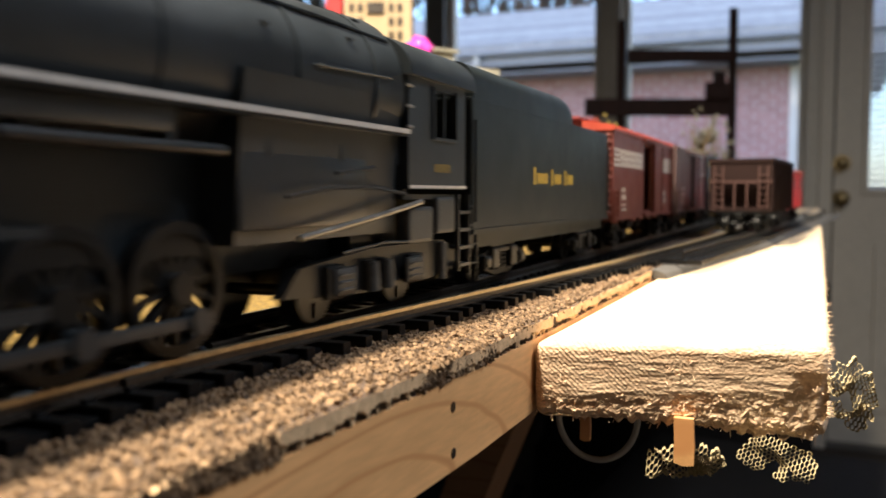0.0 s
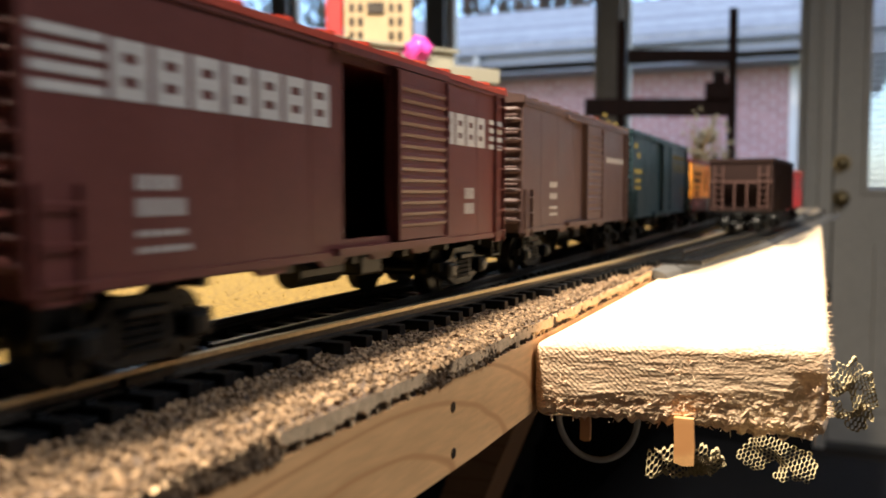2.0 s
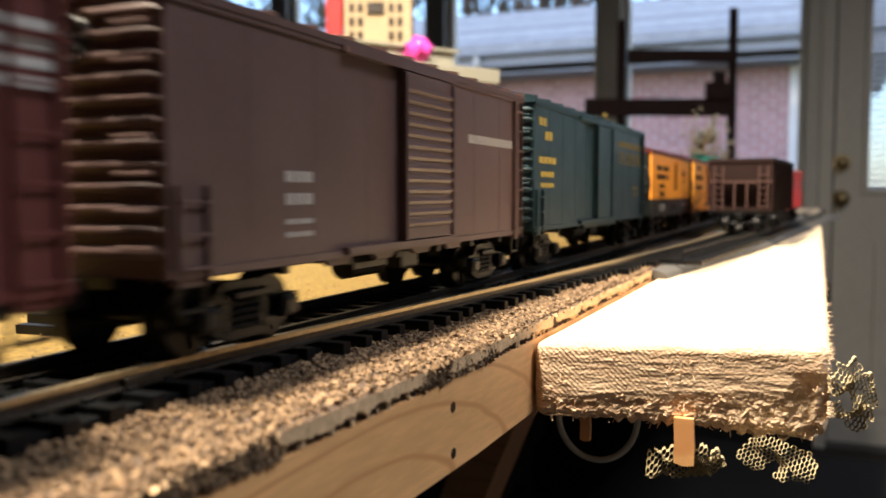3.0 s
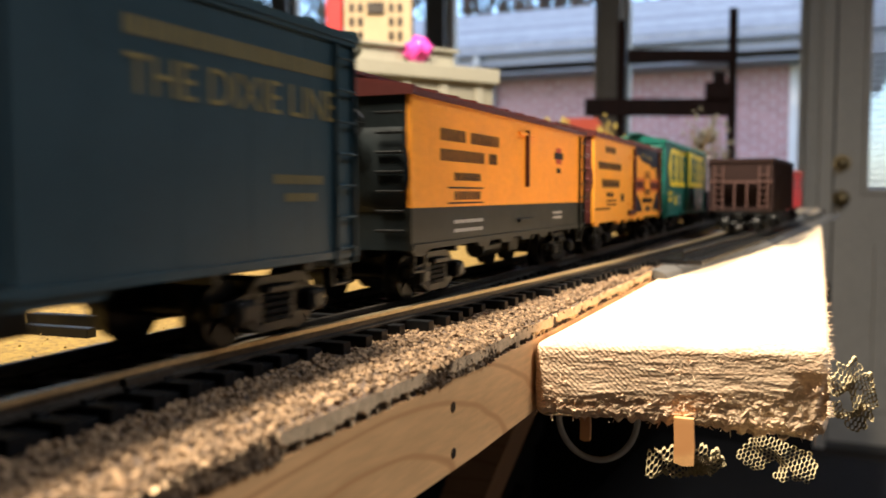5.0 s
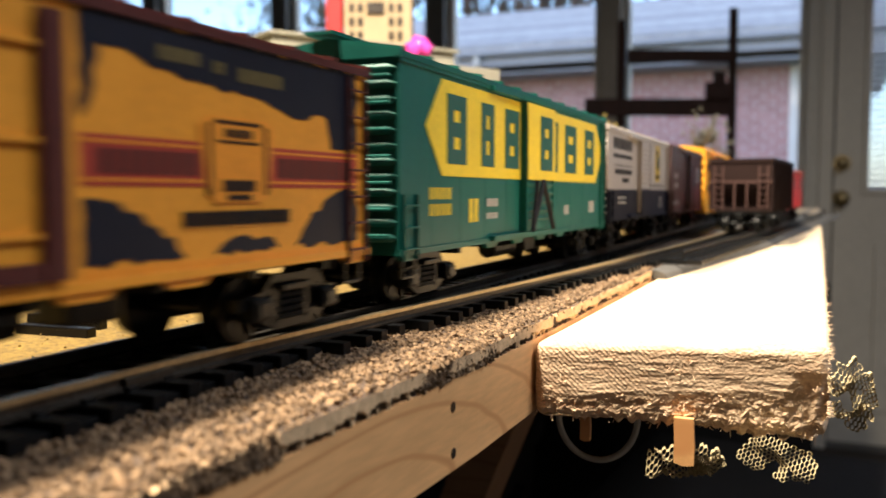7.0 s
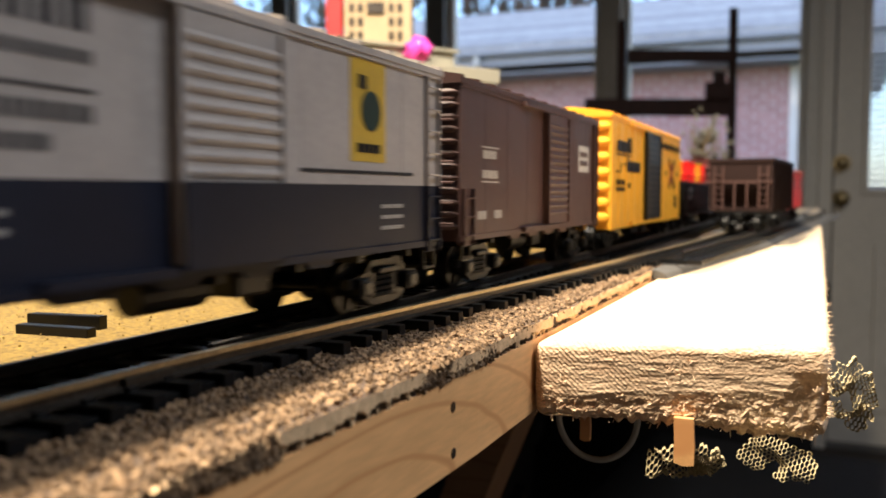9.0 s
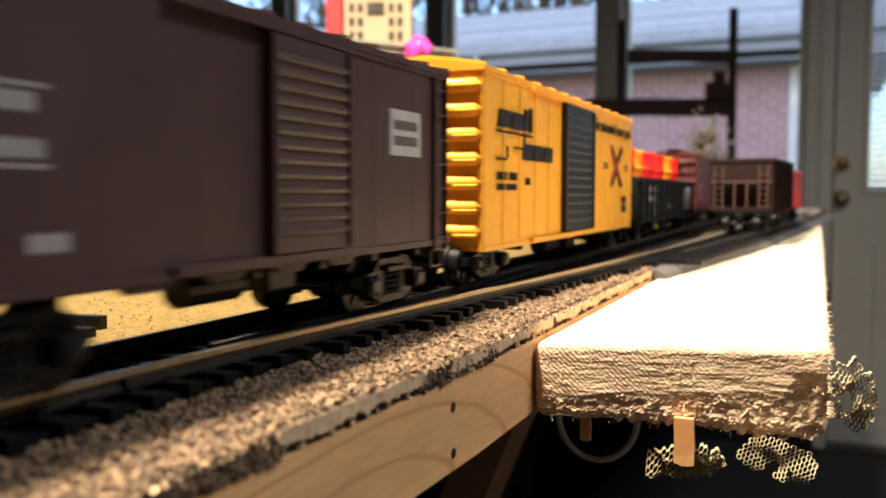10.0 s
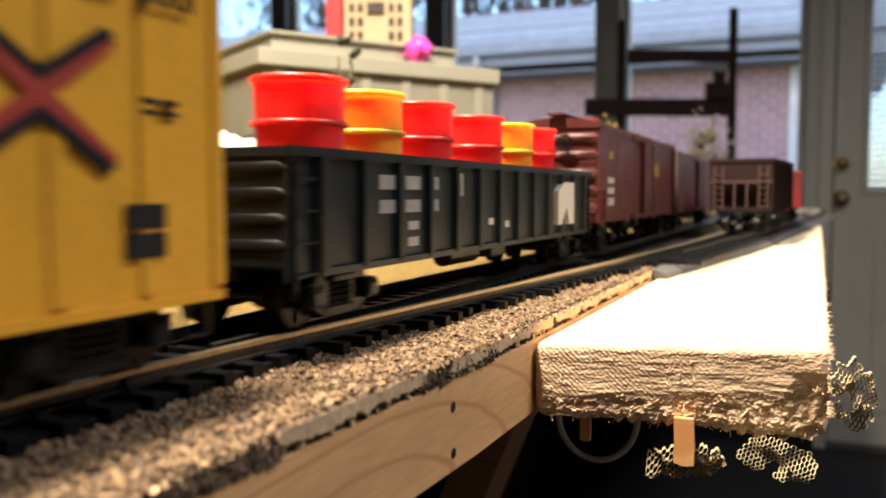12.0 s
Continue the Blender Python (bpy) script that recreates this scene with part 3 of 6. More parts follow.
    cyl(bm, (0.0135, -0.222, 0.0125), (0.0135, -0.196, 0.0125), 0.0062, seg=24)
    cyl(bm, (-0.0135, -0.222, 0.0125), (-0.0135, -0.196, 0.0125), 0.0062, seg=24)
    smooth(part("cylinder_block", bm, K, loco))
    # driving wheels with spokes
    R = 0.0095
    for y in (-0.1550, -0.1345, -0.1140, -0.0935):
        bm = bmesh.new()
        for side in (-1, 1):
            x = side * 0.0085
            for k in range(30):
                a, b = 2 * math.pi * k / 30, 2 * math.pi * (k + 1) / 30
                v = []
                for aa in (a, b):
                    for rr, xx in ((R - 0.0016, x - 0.0012), (R, x - 0.0012), (R, x + 0.0012), (R - 0.0016, x + 0.0012)):
                        v.append(bm.verts.new((xx, rr * math.cos(aa), rr * math.sin(aa))))
                for i in range(4):
                    bm.faces.new((v[i], v[(i + 1) % 4], v[4 + (i + 1) % 4], v[4 + i]))
            for k in range(14):
                box(bm, x - 0.0006, x + 0.0006, -0.0005, 0.0005, 0.001, R - 0.001, turn=Matrix.Rotation(2 * math.pi * k / 14, 4, "X"))
            cyl(bm, (x - 0.001, 0, 0), (x + 0.002, 0, 0), 0.0024, seg=16)
            prism(bm, [(-0.006, R - 0.0012), (-0.0085, 0.0045), (0.0085, 0.0045), (0.006, R - 0.0012)], "x", x - 0.0007, x + 0.0007)
        cyl(bm, (-0.008, 0, 0), (0.008, 0, 0), 0.0012, seg=10)
        ob = part("driving_wheel", bm, M["truck"], loco)
        ob.location = (0, y, R)
        TURNING.append((ob, R, (0, y, R)))
    bm = bmesh.new()
    box(bm, 0.0118, 0.0130, -0.158, -0.0905, R - 0.0052, R - 0.0034, bevel=0.0003)
    for y in (-0.1550, -0.1345, -0.1140, -0.0935):
        cyl(bm, (0.0112, y, R - 0.0043), (0.0136, y, R - 0.0043), 0.0019, seg=16)
    smooth(part("side_rod", bm, K, loco))
    bm = bmesh.new()
    box(bm, 0.0134, 0.0143, -0.205, -0.120, R - 0.0006, R + 0.0010, turn=None)
    box(bm, 0.0134, 0.0143, -0.150, -0.120, 0.018, 0.0192)
    part("main_rod", bm, K, loco)
    # trailing truck under the cab
    bm = bmesh.new()
    prism(bm, [(-0.075, 0.006), (-0.070, 0.0105), (-0.045, 0.0125), (-0.012, 0.0125), (-0.004, 0.0095), (-0.004, 0.006), (-0.02, 0.0045), (-0.05, 0.0045)], "x", 0.0118, 0.0140)
    prism(bm, [(-0.075, 0.006), (-0.070, 0.0105), (-0.045, 0.0125), (-0.012, 0.0125), (-0.004, 0.0095), (-0.004, 0.006), (-0.02, 0.0045), (-0.05, 0.0045)], "x", -0.0140, -0.0118)
    for y in (-0.060, -0.028):
        box(bm, 0.0138, 0.0153, y - 0.0032, y + 0.0032, 0.0045, 0.0105, bevel=0.0006)
    for y in (-0.048, -0.042):
        cyl(bm, (0.0142, y, 0.005), (0.0142, y, 0.0105), 0.0014, seg=10)
    box(bm, -0.011, 0.011, -0.048, -0.040, 0.005, 0.016)
    tt = part("trailing_truck", bm, M["truck"], loco, "black cast trailing truck")
    for y in (-0.058, -0.030):
        bm = boxed(0.0150, 0.0160, y - 0.0036, y + 0.0036, 0.0050, 0.0100, bevel=0.0008)
        for k in range(3):
            box(bm, 0.0159, 0.0164, y - 0.0026, y + 0.0026, 0.0058 + k * 0.0013, 0.0064 + k * 0.0013, bevel=0.0002)
        part("axle_box", bm, M["cast"], tt)
    for y in (-0.0475, -0.0415):
        bm = bmesh.new()
        cyl(bm, (0.0152, y, 0.0048), (0.0152, y, 0.0102), 0.0016, 0.0013, seg=14)
        smooth(part("spring_hanger", bm, M["cast"], tt))
    wheelset(tt, -0.060, 0.0056, 0.0056, 0.024)
    wheelset(tt, -0.028, 0.0062, 0.0062, 0.024)
    # cab
    bm = bmesh.new()
    w = 0.0158
    y0, y1 = -0.033, -0.003
    for side in (-1, 1):
        a, b = sorted((side * (w - 0.0012), side * w))
        box(bm, a, b, y0, y1, 0.0236, 0.0345)
        box(bm, a, b, y0, y0 + 0.012, 0.0345, 0.0475)
        box(bm, a, b, y1 - 0.006, y1, 0.0345, 0.0475)
        box(bm, a, b, y0 + 0.012, y1 - 0.006, 0.0445, 0.0475)
    box(bm, -w + 0.0012, w - 0.0012, y0, y0 + 0.0012, 0.0225, 0.0475)
    box(bm, -w + 0.0012, w - 0.0012, y0, y1, 0.0215, 0.0225)
    cab = part("cab", bm, K, loco)
    bm = bmesh.new()
    arc = [(math.sin(a) * (w + 0.0012), 0.0470 + math.cos(a) * 0.0090) for a in [radians(k * 10 - 90) for k in range(19)]]
    prism(bm, [(-w - 0.0012, 0.0462)] + arc + [(w + 0.0012, 0.0462)], "y", y0 - 0.001, y1 + 0.0038)
    smooth(part("cab_roof", bm, K, loco), 30)
    bm = bmesh.new()
    box(bm, w, w + 0.0006, y0 + 0.0115, y1 - 0.0055, 0.0340, 0.0346)
    box(bm, w, w + 0.0005, y0 + 0.0115, y0 + 0.0122, 0.0340, 0.0450)
    box(bm, w, w + 0.0005, y1 - 0.0062, y1 - 0.0055, 0.0340, 0.0450)
    box(bm, w - 0.0008, w - 0.0003, y0 + 0.0185, y0 + 0.0191, 0.0345, 0.0445)
    part("window_frame", bm, K, cab)
    part("edge_stripe", boxed(w, w + 0.0003, y0, y1, 0.0238, 0.0244), M["white"], cab, "thin white edge stripe")
    words(cab, "dim_gold", w, [(-0.0205, -0.0115, 0.0272, 0.0290, 4)])
    bm = bmesh.new()
    for z in (0.006, 0.010, 0.014, 0.018):
        box(bm, 0.0115, 0.0160, -0.007, 0.000, z, z + 0.0007)
    for y in (-0.007, -0.0005):
        box(bm, 0.0148, 0.0158, y, y + 0.0006, 0.005, 0.0225)
    part("cab_steps", bm, K, loco)
    return loco


def tender(L):
    car = thing("tender", "black model locomotive tender with gold lettering", "tender", group="cars of the freight train")
    K = M["black"]
    W = 0.0316
    h = W / 2
    bm = boxed(-h, h, 0, L, 0.0135, 0.0455, bevel=0.0007)
    part("tank", bm, K, car)
    bm = bmesh.new()
    def hoop(shrink, top):
        r = 0.0050
        side = [(h - shrink - r + r * math.sin(a), top - r + r * math.cos(a)) for a in [radians(k * 15) for k in range(7)]]
        return [(-h + shrink, 0.0450)] + [(-x, z) for x, z in side[::-1]] + side + [(h - shrink, 0.0450)]
    sections = [(0.001, 0.0, 0.0540), (L * 0.58, 0.0, 0.0540), (L * 0.62, 0.0002, 0.0534), (L * 0.65, 0.0006, 0.0520), (L * 0.67, 0.0012, 0.0502), (L * 0.675, 0.0016, 0.0490)]
    rings = [[bm.verts.new((x, y, max(z, 0.0449))) for x, z in hoop(k, top)] for y, k, top in sections]
    for a, b in zip(rings, rings[1:]):
        for q in range(len(a) - 1):
            bm.faces.new((a[q], a[q + 1], b[q + 1], b[q]))
    bm.faces.new(rings[0])
    bm.faces.new(rings[-1][::-1])
    bunk = smooth(part("coal_bunker", bm, K, car, "rounded black coal bunker side"), 50)
    bm = bmesh.new()
    rnd = random.Random(4)
    for _ in range(170):
        r = rnd.uniform(0.0012, 0.0026)
        m = Matrix.Translation((rnd.uniform(-0.011, 0.011), rnd.uniform(0.008, L * 0.55), 0.0510 + rnd.uniform(-0.001, 0.0012))) @ Euler((rnd.random() * 6, rnd.random() * 6, 0)).to_matrix().to_4x4()
        bmesh.ops.create_icosphere(bm, subdivisions=1, radius=r, matrix=m)
    part("coal", bm, M["truck"], bunk)
    bm = bmesh.new()
    box(bm, -h - 0.0004, h + 0.0004, 0, L, 0.0130, 0.0142)
    box(bm, -0.014, 0.014, 0.002, L - 0.002, 0.0095, 0.0132)
    part("underframe", bm, K, car)
    for y in (0.001, L - 0.0015):
        part("handrail", cyl(bmesh.new(), (h + 0.0006, y, 0.016), (h + 0.0006, y, 0.040), 0.00035, seg=6), M["black"], car)
    for y in (0.028, L - 0.028):
        truck(car, y, wheelbase=0.027, r=0.0053)
    for y in (0.028, L - 0.028):
        t = bmesh.new()
        for k in (-1, 1):
            box(t, 0.0120, 0.0146, y + k * 0.007 - 0.0026, y + k * 0.007 + 0.0026, 0.003, 0.0088, bevel=0.0006)
        part("axle_box", t, M["truck"], car)
    side_ladder(car, -0.001, h - 0.001, 0.004, 0.022, "black", n=4, w=0.005)
    coupler(car, 0, -1)
    coupler(car, L, 1)
    words(car, "gold", h, [(0.048, 0.0505, 0.0252, 0.0302, 1), (0.0515, 0.062, 0.0256, 0.0286, 5), (0.0655, 0.068, 0.0252, 0.0300, 1), (0.069, 0.077, 0.0256, 0.0286, 4), (0.0805, 0.083, 0.0252, 0.0300, 1), (0.084, 0.091, 0.0256, 0.0286, 3)])
    return car


def gondola(L):
    car = car_base("gondola_car", "black open gondola car with ribbed sides carrying barrels", "gondola", L, 0.0105)
    W = 0.0316
    h = W / 2
    sill, top, t = 0.0092, 0.0296, 0.0011
    for side in (-1, 1):
        part("side", boxed(*sorted((side * (h - t), side * h)), 0, L, sill, top), M["black"], car)
        part("top_rail", boxed(*sorted((side * (h - 0.0004), side * (h + 0.0010))), -0.0004, L + 0.0004, top - 0.0010, top + 0.0006), M["black"], car)
        part("side_sill", boxed(*sorted((side * (h - 0.0004), side * (h + 0.0010))), 0.008, L - 0.008, sill, sill + 0.0012), M["black"], car)
    for y in (0, L - t):
        part("end", boxed(-h + t, h - t, y, y + t, sill + 0.002, top), M["black"], car)
        part("end_rail", boxed(-h + 0.0005, h - 0.0005, y - 0.0003, y + t + 0.0003, top - 0.0010, top + 0.0005), M["black"], car)
    part("floor_plate", boxed(-h + t, h - t, t, L - t, 0.0105, 0.0120), M["black"], car)
    n = 13
    for k in range(n):
        y = 0.009 + (L - 0.018) * k / (n - 1)
        bm = bmesh.new()
        prism(bm, [(h - 0.0002, y - 0.0017), (h + 0.0013, y - 0.0010), (h + 0.0013, y + 0.0010), (h - 0.0002, y + 0.0017)], "z", sill + 0.0006, top - 0.0008)
        part("side_rib", bm, M["black"], car)
    for y, way in ((0, -1), (L, 1)):
        end_ribs(car, y, way, W, sill + 0.003, top - 0.001, 4, "truck", depth=0.0004)
    side_ladder(car, 0.001, h, sill - 0.002, top - 0.002, "black", n=4)
    side_ladder(car, L - 0.0075, h, sill - 0.002, top - 0.002, "black", n=4)
    words(car, "white", h + 0.0001, [(0.030, 0.0365, 0.0235, 0.0262, 3), (0.041, 0.0480, 0.0235, 0.0262, 3), (0.053, 0.057, 0.0235, 0.0262, 2),
                                     (0.030, 0.0365, 0.0190, 0.0215, 3), (0.041, 0.0480, 0.0190, 0.0215, 3), (0.053, 0.057, 0.0190, 0.0215, 2)])
    bars(car, "white", h + 0.0001, [(0.042, 0.047, 0.0155, 0.0172, 2), (0.042, 0.047, 0.0122, 0.0140, 2), (0.037, 0.0385, 0.012, 0.0155, 1), (0.068, 0.0705, 0.0222, 0.0272, 1),
                                    (0.088, 0.091, 0.0150, 0.0166, 1), (0.100, 0.103, 0.0140, 0.0156, 1)])
    bm = bmesh.new()
    prism(bm, [(0.1450, 0.0130), (0.1490, 0.0130), (0.1550, 0.0185), (0.1580, 0.0130), (0.1635, 0.0130), (0.1635, 0.0262), (0.1580, 0.0262), (0.1520, 0.0262), (0.1450, 0.0235)], "x", h - 0.0002, h + 0.0016)
    part("emblem", bm, M["white"], car, "white square emblem")
    return car


def barrel(colour, label):
    bm = bmesh.new()
    prof = [(0.0076, 0), (0.0080, 0.0004), (0.0083, 0.0150), (0.0085, 0.0300), (0.0085, 0.0318), (0.0080, 0.0318), (0.0079, 0.0308), (0, 0.0308)]
    seg = 36
    rings = []
    for r, z in prof:
        rings.append([bm.verts.new((r * math.cos(2 * math.pi * k / seg), r * math.sin(2 * math.pi * k / seg), z)) for k in range(seg)] if r else [bm.verts.new((0, 0, z))])
    for a, b in zip(rings, rings[1:]):
        for k in range(seg):
            if len(b) > 1:
                bm.faces.new((a[k], a[(k + 1) % seg], b[(k + 1) % seg], b[k]))
            else:
                bm.faces.new((a[k], a[(k + 1) % seg], b[0]))
    bm.faces.new(rings[0][::-1])
    ob = smooth(part("barrel", bm, M[colour]), 35)
    for name, z, rr, w in (("rim", 0.0316, 0.0087, 0.0006), ("hoop", 0.0235, 0.0086, 0.0007), ("hoop", 0.0150, 0.0085, 0.0007)):
        bm = bmesh.new()
        loops = [[bm.verts.new(((rr + w * math.cos(q)) * math.cos(2 * math.pi * k / 36), (rr + w * math.cos(q)) * math.sin(2 * math.pi * k / 36), z + w * math.sin(q))) for q in [j * math.pi / 4 for j in range(8)]] for k in range(36)]
        for k in range(36):
            for j in range(8):
                bm.faces.new((loops[k][j], loops[k][(j + 1) % 8], loops[(k + 1) % 36][(j + 1) % 8], loops[(k + 1) % 36][j]))
        smooth(part(name, bm, M[colour], ob), 80)
    return tagged(ob, label, "barrel", "barrels in the gondola")


# The train in order: (object, place of its leading end at the clip's start)
TRAIN = []
loco = locomotive()
TRAIN.append((loco, 0.1885))
tend = tender(0.1418)
TRAIN.append((tend, 0.1897))
H = 0.0162

c = boxcar("red-brown boxcar with white lettering and open sliding door", 0.1470, "red_brown", "red_roof", opening=(0.0648, 0.0828), door=(0.0828, 0.1068))
TRAIN.append((c, 0.340))
bars(c, "white", H, [(0.0012, 0.0115, z, z + 0.0011, 1) for z in (0.0336, 0.0356, 0.0376, 0.0396)] + [(0.1360, 0.1455, z, z + 0.0011, 1) for z in (0.0336, 0.0356, 0.0376, 0.0396)])
blocks(c, "white", H, [(0.0125 + k * 0.0070, 0.0125 + k * 0.0070 + 0.0059) for k in range(7)], 0.0336, 0.0406, "white block lettering")
blocks(c, "white", H, [(0.1082 + k * 0.0064, 0.1082 + k * 0.0064 + 0.0054) for k in range(4)], 0.0336, 0.0406, "white block lettering")
words(c, "white", H, [(0.016, 0.0235, 0.0232, 0.0250, 3), (0.016, 0.0250, 0.0200, 0.0222, 4), (0.016, 0.0250, 0.0175, 0.0183, 5), (0.016, 0.0260, 0.0155, 0.0163, 6), (0.120, 0.126, 0.0215, 0.0240, 3), (0.120, 0.126, 0.0180, 0.0205, 3)])

c = boxcar("dusty grey-brown boxcar with ribbed door and pale roof edge", 0.140, "grey_brown", "grey_brown", door=(0.0645, 0.0885))
TRAIN.append((c, 0.5025))
words(c, "white", H, [(0.026, 0.034, 0.0245, 0.0262, 3), (0.026, 0.034, 0.0210, 0.0228, 3), (0.026, 0.034, 0.0180, 0.0188, 5), (0.026, 0.034, 0.0160, 0.0168, 5), (0.101, 0.132, 0.0344, 0.0364, 12)])

c = boxcar("navy-teal fifty-foot boxcar with faded yellow lettering", 0.166, "navy", "navy", door=(0.070, 0.094), eave=0.0494, seams=11, skirt="drop", rib=0)
TRAIN.append((c, 0.654))
bars(c, "gold", H, [(0.004, 0.012, 0.0425, 0.0448, 2), (0.010, 0.018, 0.0385, 0.0410, 2), (0.004, 0.022, 0.0315, 0.0335, 4), (0.006, 0.020, 0.0275, 0.0292, 4), (0.006, 0.020, 0.0245, 0.0258, 4)])
slogan(c, "THE DIXIE LINE", 0.111, 0.159, 0.0346, H, "dim_gold", 1.0, "faded gold lettering")
words(c, "dim_gold", H, [(0.111, 0.159, 0.0415, 0.0438, 18), (0.141, 0.155, 0.0242, 0.0256, 6), (0.144, 0.153, 0.0215, 0.0228, 4)], "faded gold lettering")

c = boxcar("orange and charcoal refrigerator car with dark red roof", 0.1380, "orange", "maroon", sill=0.0112, eave=0.0432, lower="dark_grey", lower_z=0.0198, seams=0, groove=44, ribs=1, left_ladder=False, category="reefer", name="refrigerator_car", end_colour="black")
TRAIN.append((c, 0.8425))
words(c, "ink", H, [(0.0143, 0.029, 0.0342, 0.0368, 5), (0.032, 0.0516, 0.0342, 0.0368, 7), (0.0143, 0.041, 0.0298, 0.0324, 10), (0.044, 0.050, 0.0298, 0.0324, 3), (0.022, 0.0385, 0.0256, 0.0274, 7), (0.022, 0.0385, 0.0213, 0.0232, 6)], "black lettering")
bars(c, "ink", H, [(0.0185, 0.0400, 0.0238, 0.0242, 1), (0.0185, 0.0400, 0.0204, 0.0208, 1)])
part("door_latch", boxed(H, H + 0.0010, 0.0728, 0.0740, 0.0245, 0.0400, bevel=0.0002), M["maroon"], c, "dark red door latch rod")
words(c, "white", H, [(0.022, 0.040, 0.0160, 0.0168, 9), (0.022, 0.040, 0.0140, 0.0148, 9), (0.100, 0.110, 0.0165, 0.0172, 5), (0.100, 0.110, 0.0150, 0.0157, 5)])
bars(c, "letter_red", H, [(0.1030, 0.1085, 0.0318, 0.0366, 1)], "red round emblem", "emblem")
bars(c, "ink", H + 0.00005, [(0.1010, 0.1105, 0.0332, 0.0352, 1), (0.1035, 0.108, 0.0290, 0.0304, 2)])
for z in (0.0150, 0.0385):
    part("door_hinge", boxed(H, H + 0.0008, 0.0665, 0.0795, z, z + 0.0008), M["dark_grey" if z < 0.02 else "orange"], c)

c = boxcar("bright yellow refrigerator car with painted mural panel", 0.1415, "yellow", "maroon", sill=0.0118, eave=0.0441, seams=0, groove=44, ribs=1, left_ladder=False, category="reefer", name="refrigerator_car", end_colour="maroon")
TRAIN.append((c, 0.9955))
words(c, "ink", H, [(0.017, 0.035, 0.0382, 0.0406, 5), (0.006, 0.046, 0.0318, 0.0345, 12), (0.012, 0.043, 0.0250, 0.0280, 9), (0.020, 0.032, 0.0214, 0.0230, 5), (0.020, 0.037, 0.0195, 0.0202, 9), (0.020, 0.037, 0.0180, 0.0187, 9), (0.002, 0.026, 0.0165, 0.0172, 14), (0.046, 0.052, 0.0195, 0.0225, 2)], "black lettering")
def ragged(pts, seed, amount=0.0005):
    """An outline with its long sides broken into small uneven steps."""
    rr = random.Random(seed)
    out = []
    for (a, p), (b, q) in zip(pts, pts[1:] + pts[:1]):
        n = max(1, int(math.hypot(b - a, q - p) / 0.0016))
        for k in range(n):
            off = amount if 0 < k else 0
            out.append((a + (b - a) * k / n + rr.uniform(-off, off), p + (q - p) * k / n + rr.uniform(-off, off)))
    return out


for k, pts in enumerate((
        [(0.0755, 0.0434), (0.0755, 0.0310), (0.0772, 0.0330), (0.0785, 0.0395), (0.0850, 0.0388), (0.0920, 0.0374), (0.1000, 0.0366), (0.1080, 0.0364), (0.1140, 0.0352), (0.1200, 0.0342), (0.1235, 0.0352), (0.1275, 0.0350), (0.1290, 0.0300), (0.1375, 0.0300), (0.1375, 0.0434)],
        [(0.0755, 0.0222), (0.0755, 0.0146), (0.0925, 0.0146), (0.0905, 0.0172), (0.0860, 0.0190), (0.0810, 0.0218)],
        [(0.1375, 0.0232), (0.1375, 0.0146), (0.1180, 0.0146), (0.1215, 0.0180), (0.1265, 0.0215), (0.1310, 0.0230)],
        [(0.0985, 0.0146), (0.1135, 0.0146), (0.1120, 0.0162), (0.1060, 0.0168), (0.1005, 0.0160)])):
    bm = prism(bmesh.new(), ragged(pts, k), "x", H - 0.0002, H + 0.00012)
    part("mural_shape", bm, M["dark_blue"], c, "dark blue mural shape with a ragged edge")
words(c, "dim_gold", H + 0.00012, [(0.0880, 0.0960, 0.0392, 0.0410, 4), (0.0985, 0.1010, 0.0388, 0.0404, 2), (0.1040, 0.1150, 0.0382, 0.0402, 5)])
bars(c, "letter_red", H, [(0.0755, 0.1375, 0.0236, 0.0295, 1)], "red mural band", "mural_band")
bars(c, "orange", H + 0.0001, [(0.0755, 0.1375, 0.0286, 0.0289, 1), (0.0755, 0.1375, 0.0242, 0.0245, 1)], "", "mural_line")
bars(c, "maroon", H + 0.0001, [(0.0775, 0.0955, 0.0250, 0.0280, 8), (0.1130, 0.1345, 0.0250, 0.0280, 8)], "", "mural_mark")
bm = prism(bmesh.new(), [(0.0970, 0.0330), (0.0955, 0.0318), (0.0965, 0.0240), (0.0985, 0.0215), (0.1090, 0.0215), (0.1110, 0.0240), (0.1120, 0.0318), (0.1105, 0.0330)], "x", H - 0.0002, H + 0.0003)
part("mural_panel", bm, M["orange"], c)
bm = bmesh.new()
for y0, y1, z0, z1 in ((0.0970, 0.0978, 0.0225, 0.0322), (0.1097, 0.1105, 0.0225, 0.0322), (0.0985, 0.1090, 0.0322, 0.0327), (0.0990, 0.1085, 0.0296, 0.0300), (0.1000, 0.1075, 0.0230, 0.0246), (0.1010, 0.1065, 0.0218, 0.0226)):
    box(bm, H, H + 0.0004, y0, y1, z0, z1)
part("mural_frame", bm, M["hopper_brown"], c)
words(c, "ink", H + 0.0003, [(0.1005, 0.1070, 0.0304, 0.0316, 5), (0.0920, 0.1165, 0.0184, 0.0204, 10)])
bars(c, "orange", H, [(0.0755, 0.1400, 0.0122, 0.0140, 1)], "", "mural_base")
bm = bmesh.new()
box(bm, H, H + 0.0012, 0.0700, 0.0730, 0.0135, 0.0420)
box(bm, H, H + 0.0012, 0.0600, 0.0695, 0.0135, 0.0155)
part("door_latch", bm, M["maroon"], c)
for z in (0.018, 0.028, 0.038):
    part("door_hinge", boxed(H, H + 0.0006, 0.060, 0.0698, z, z + 0.0006), M["yellow"], c)

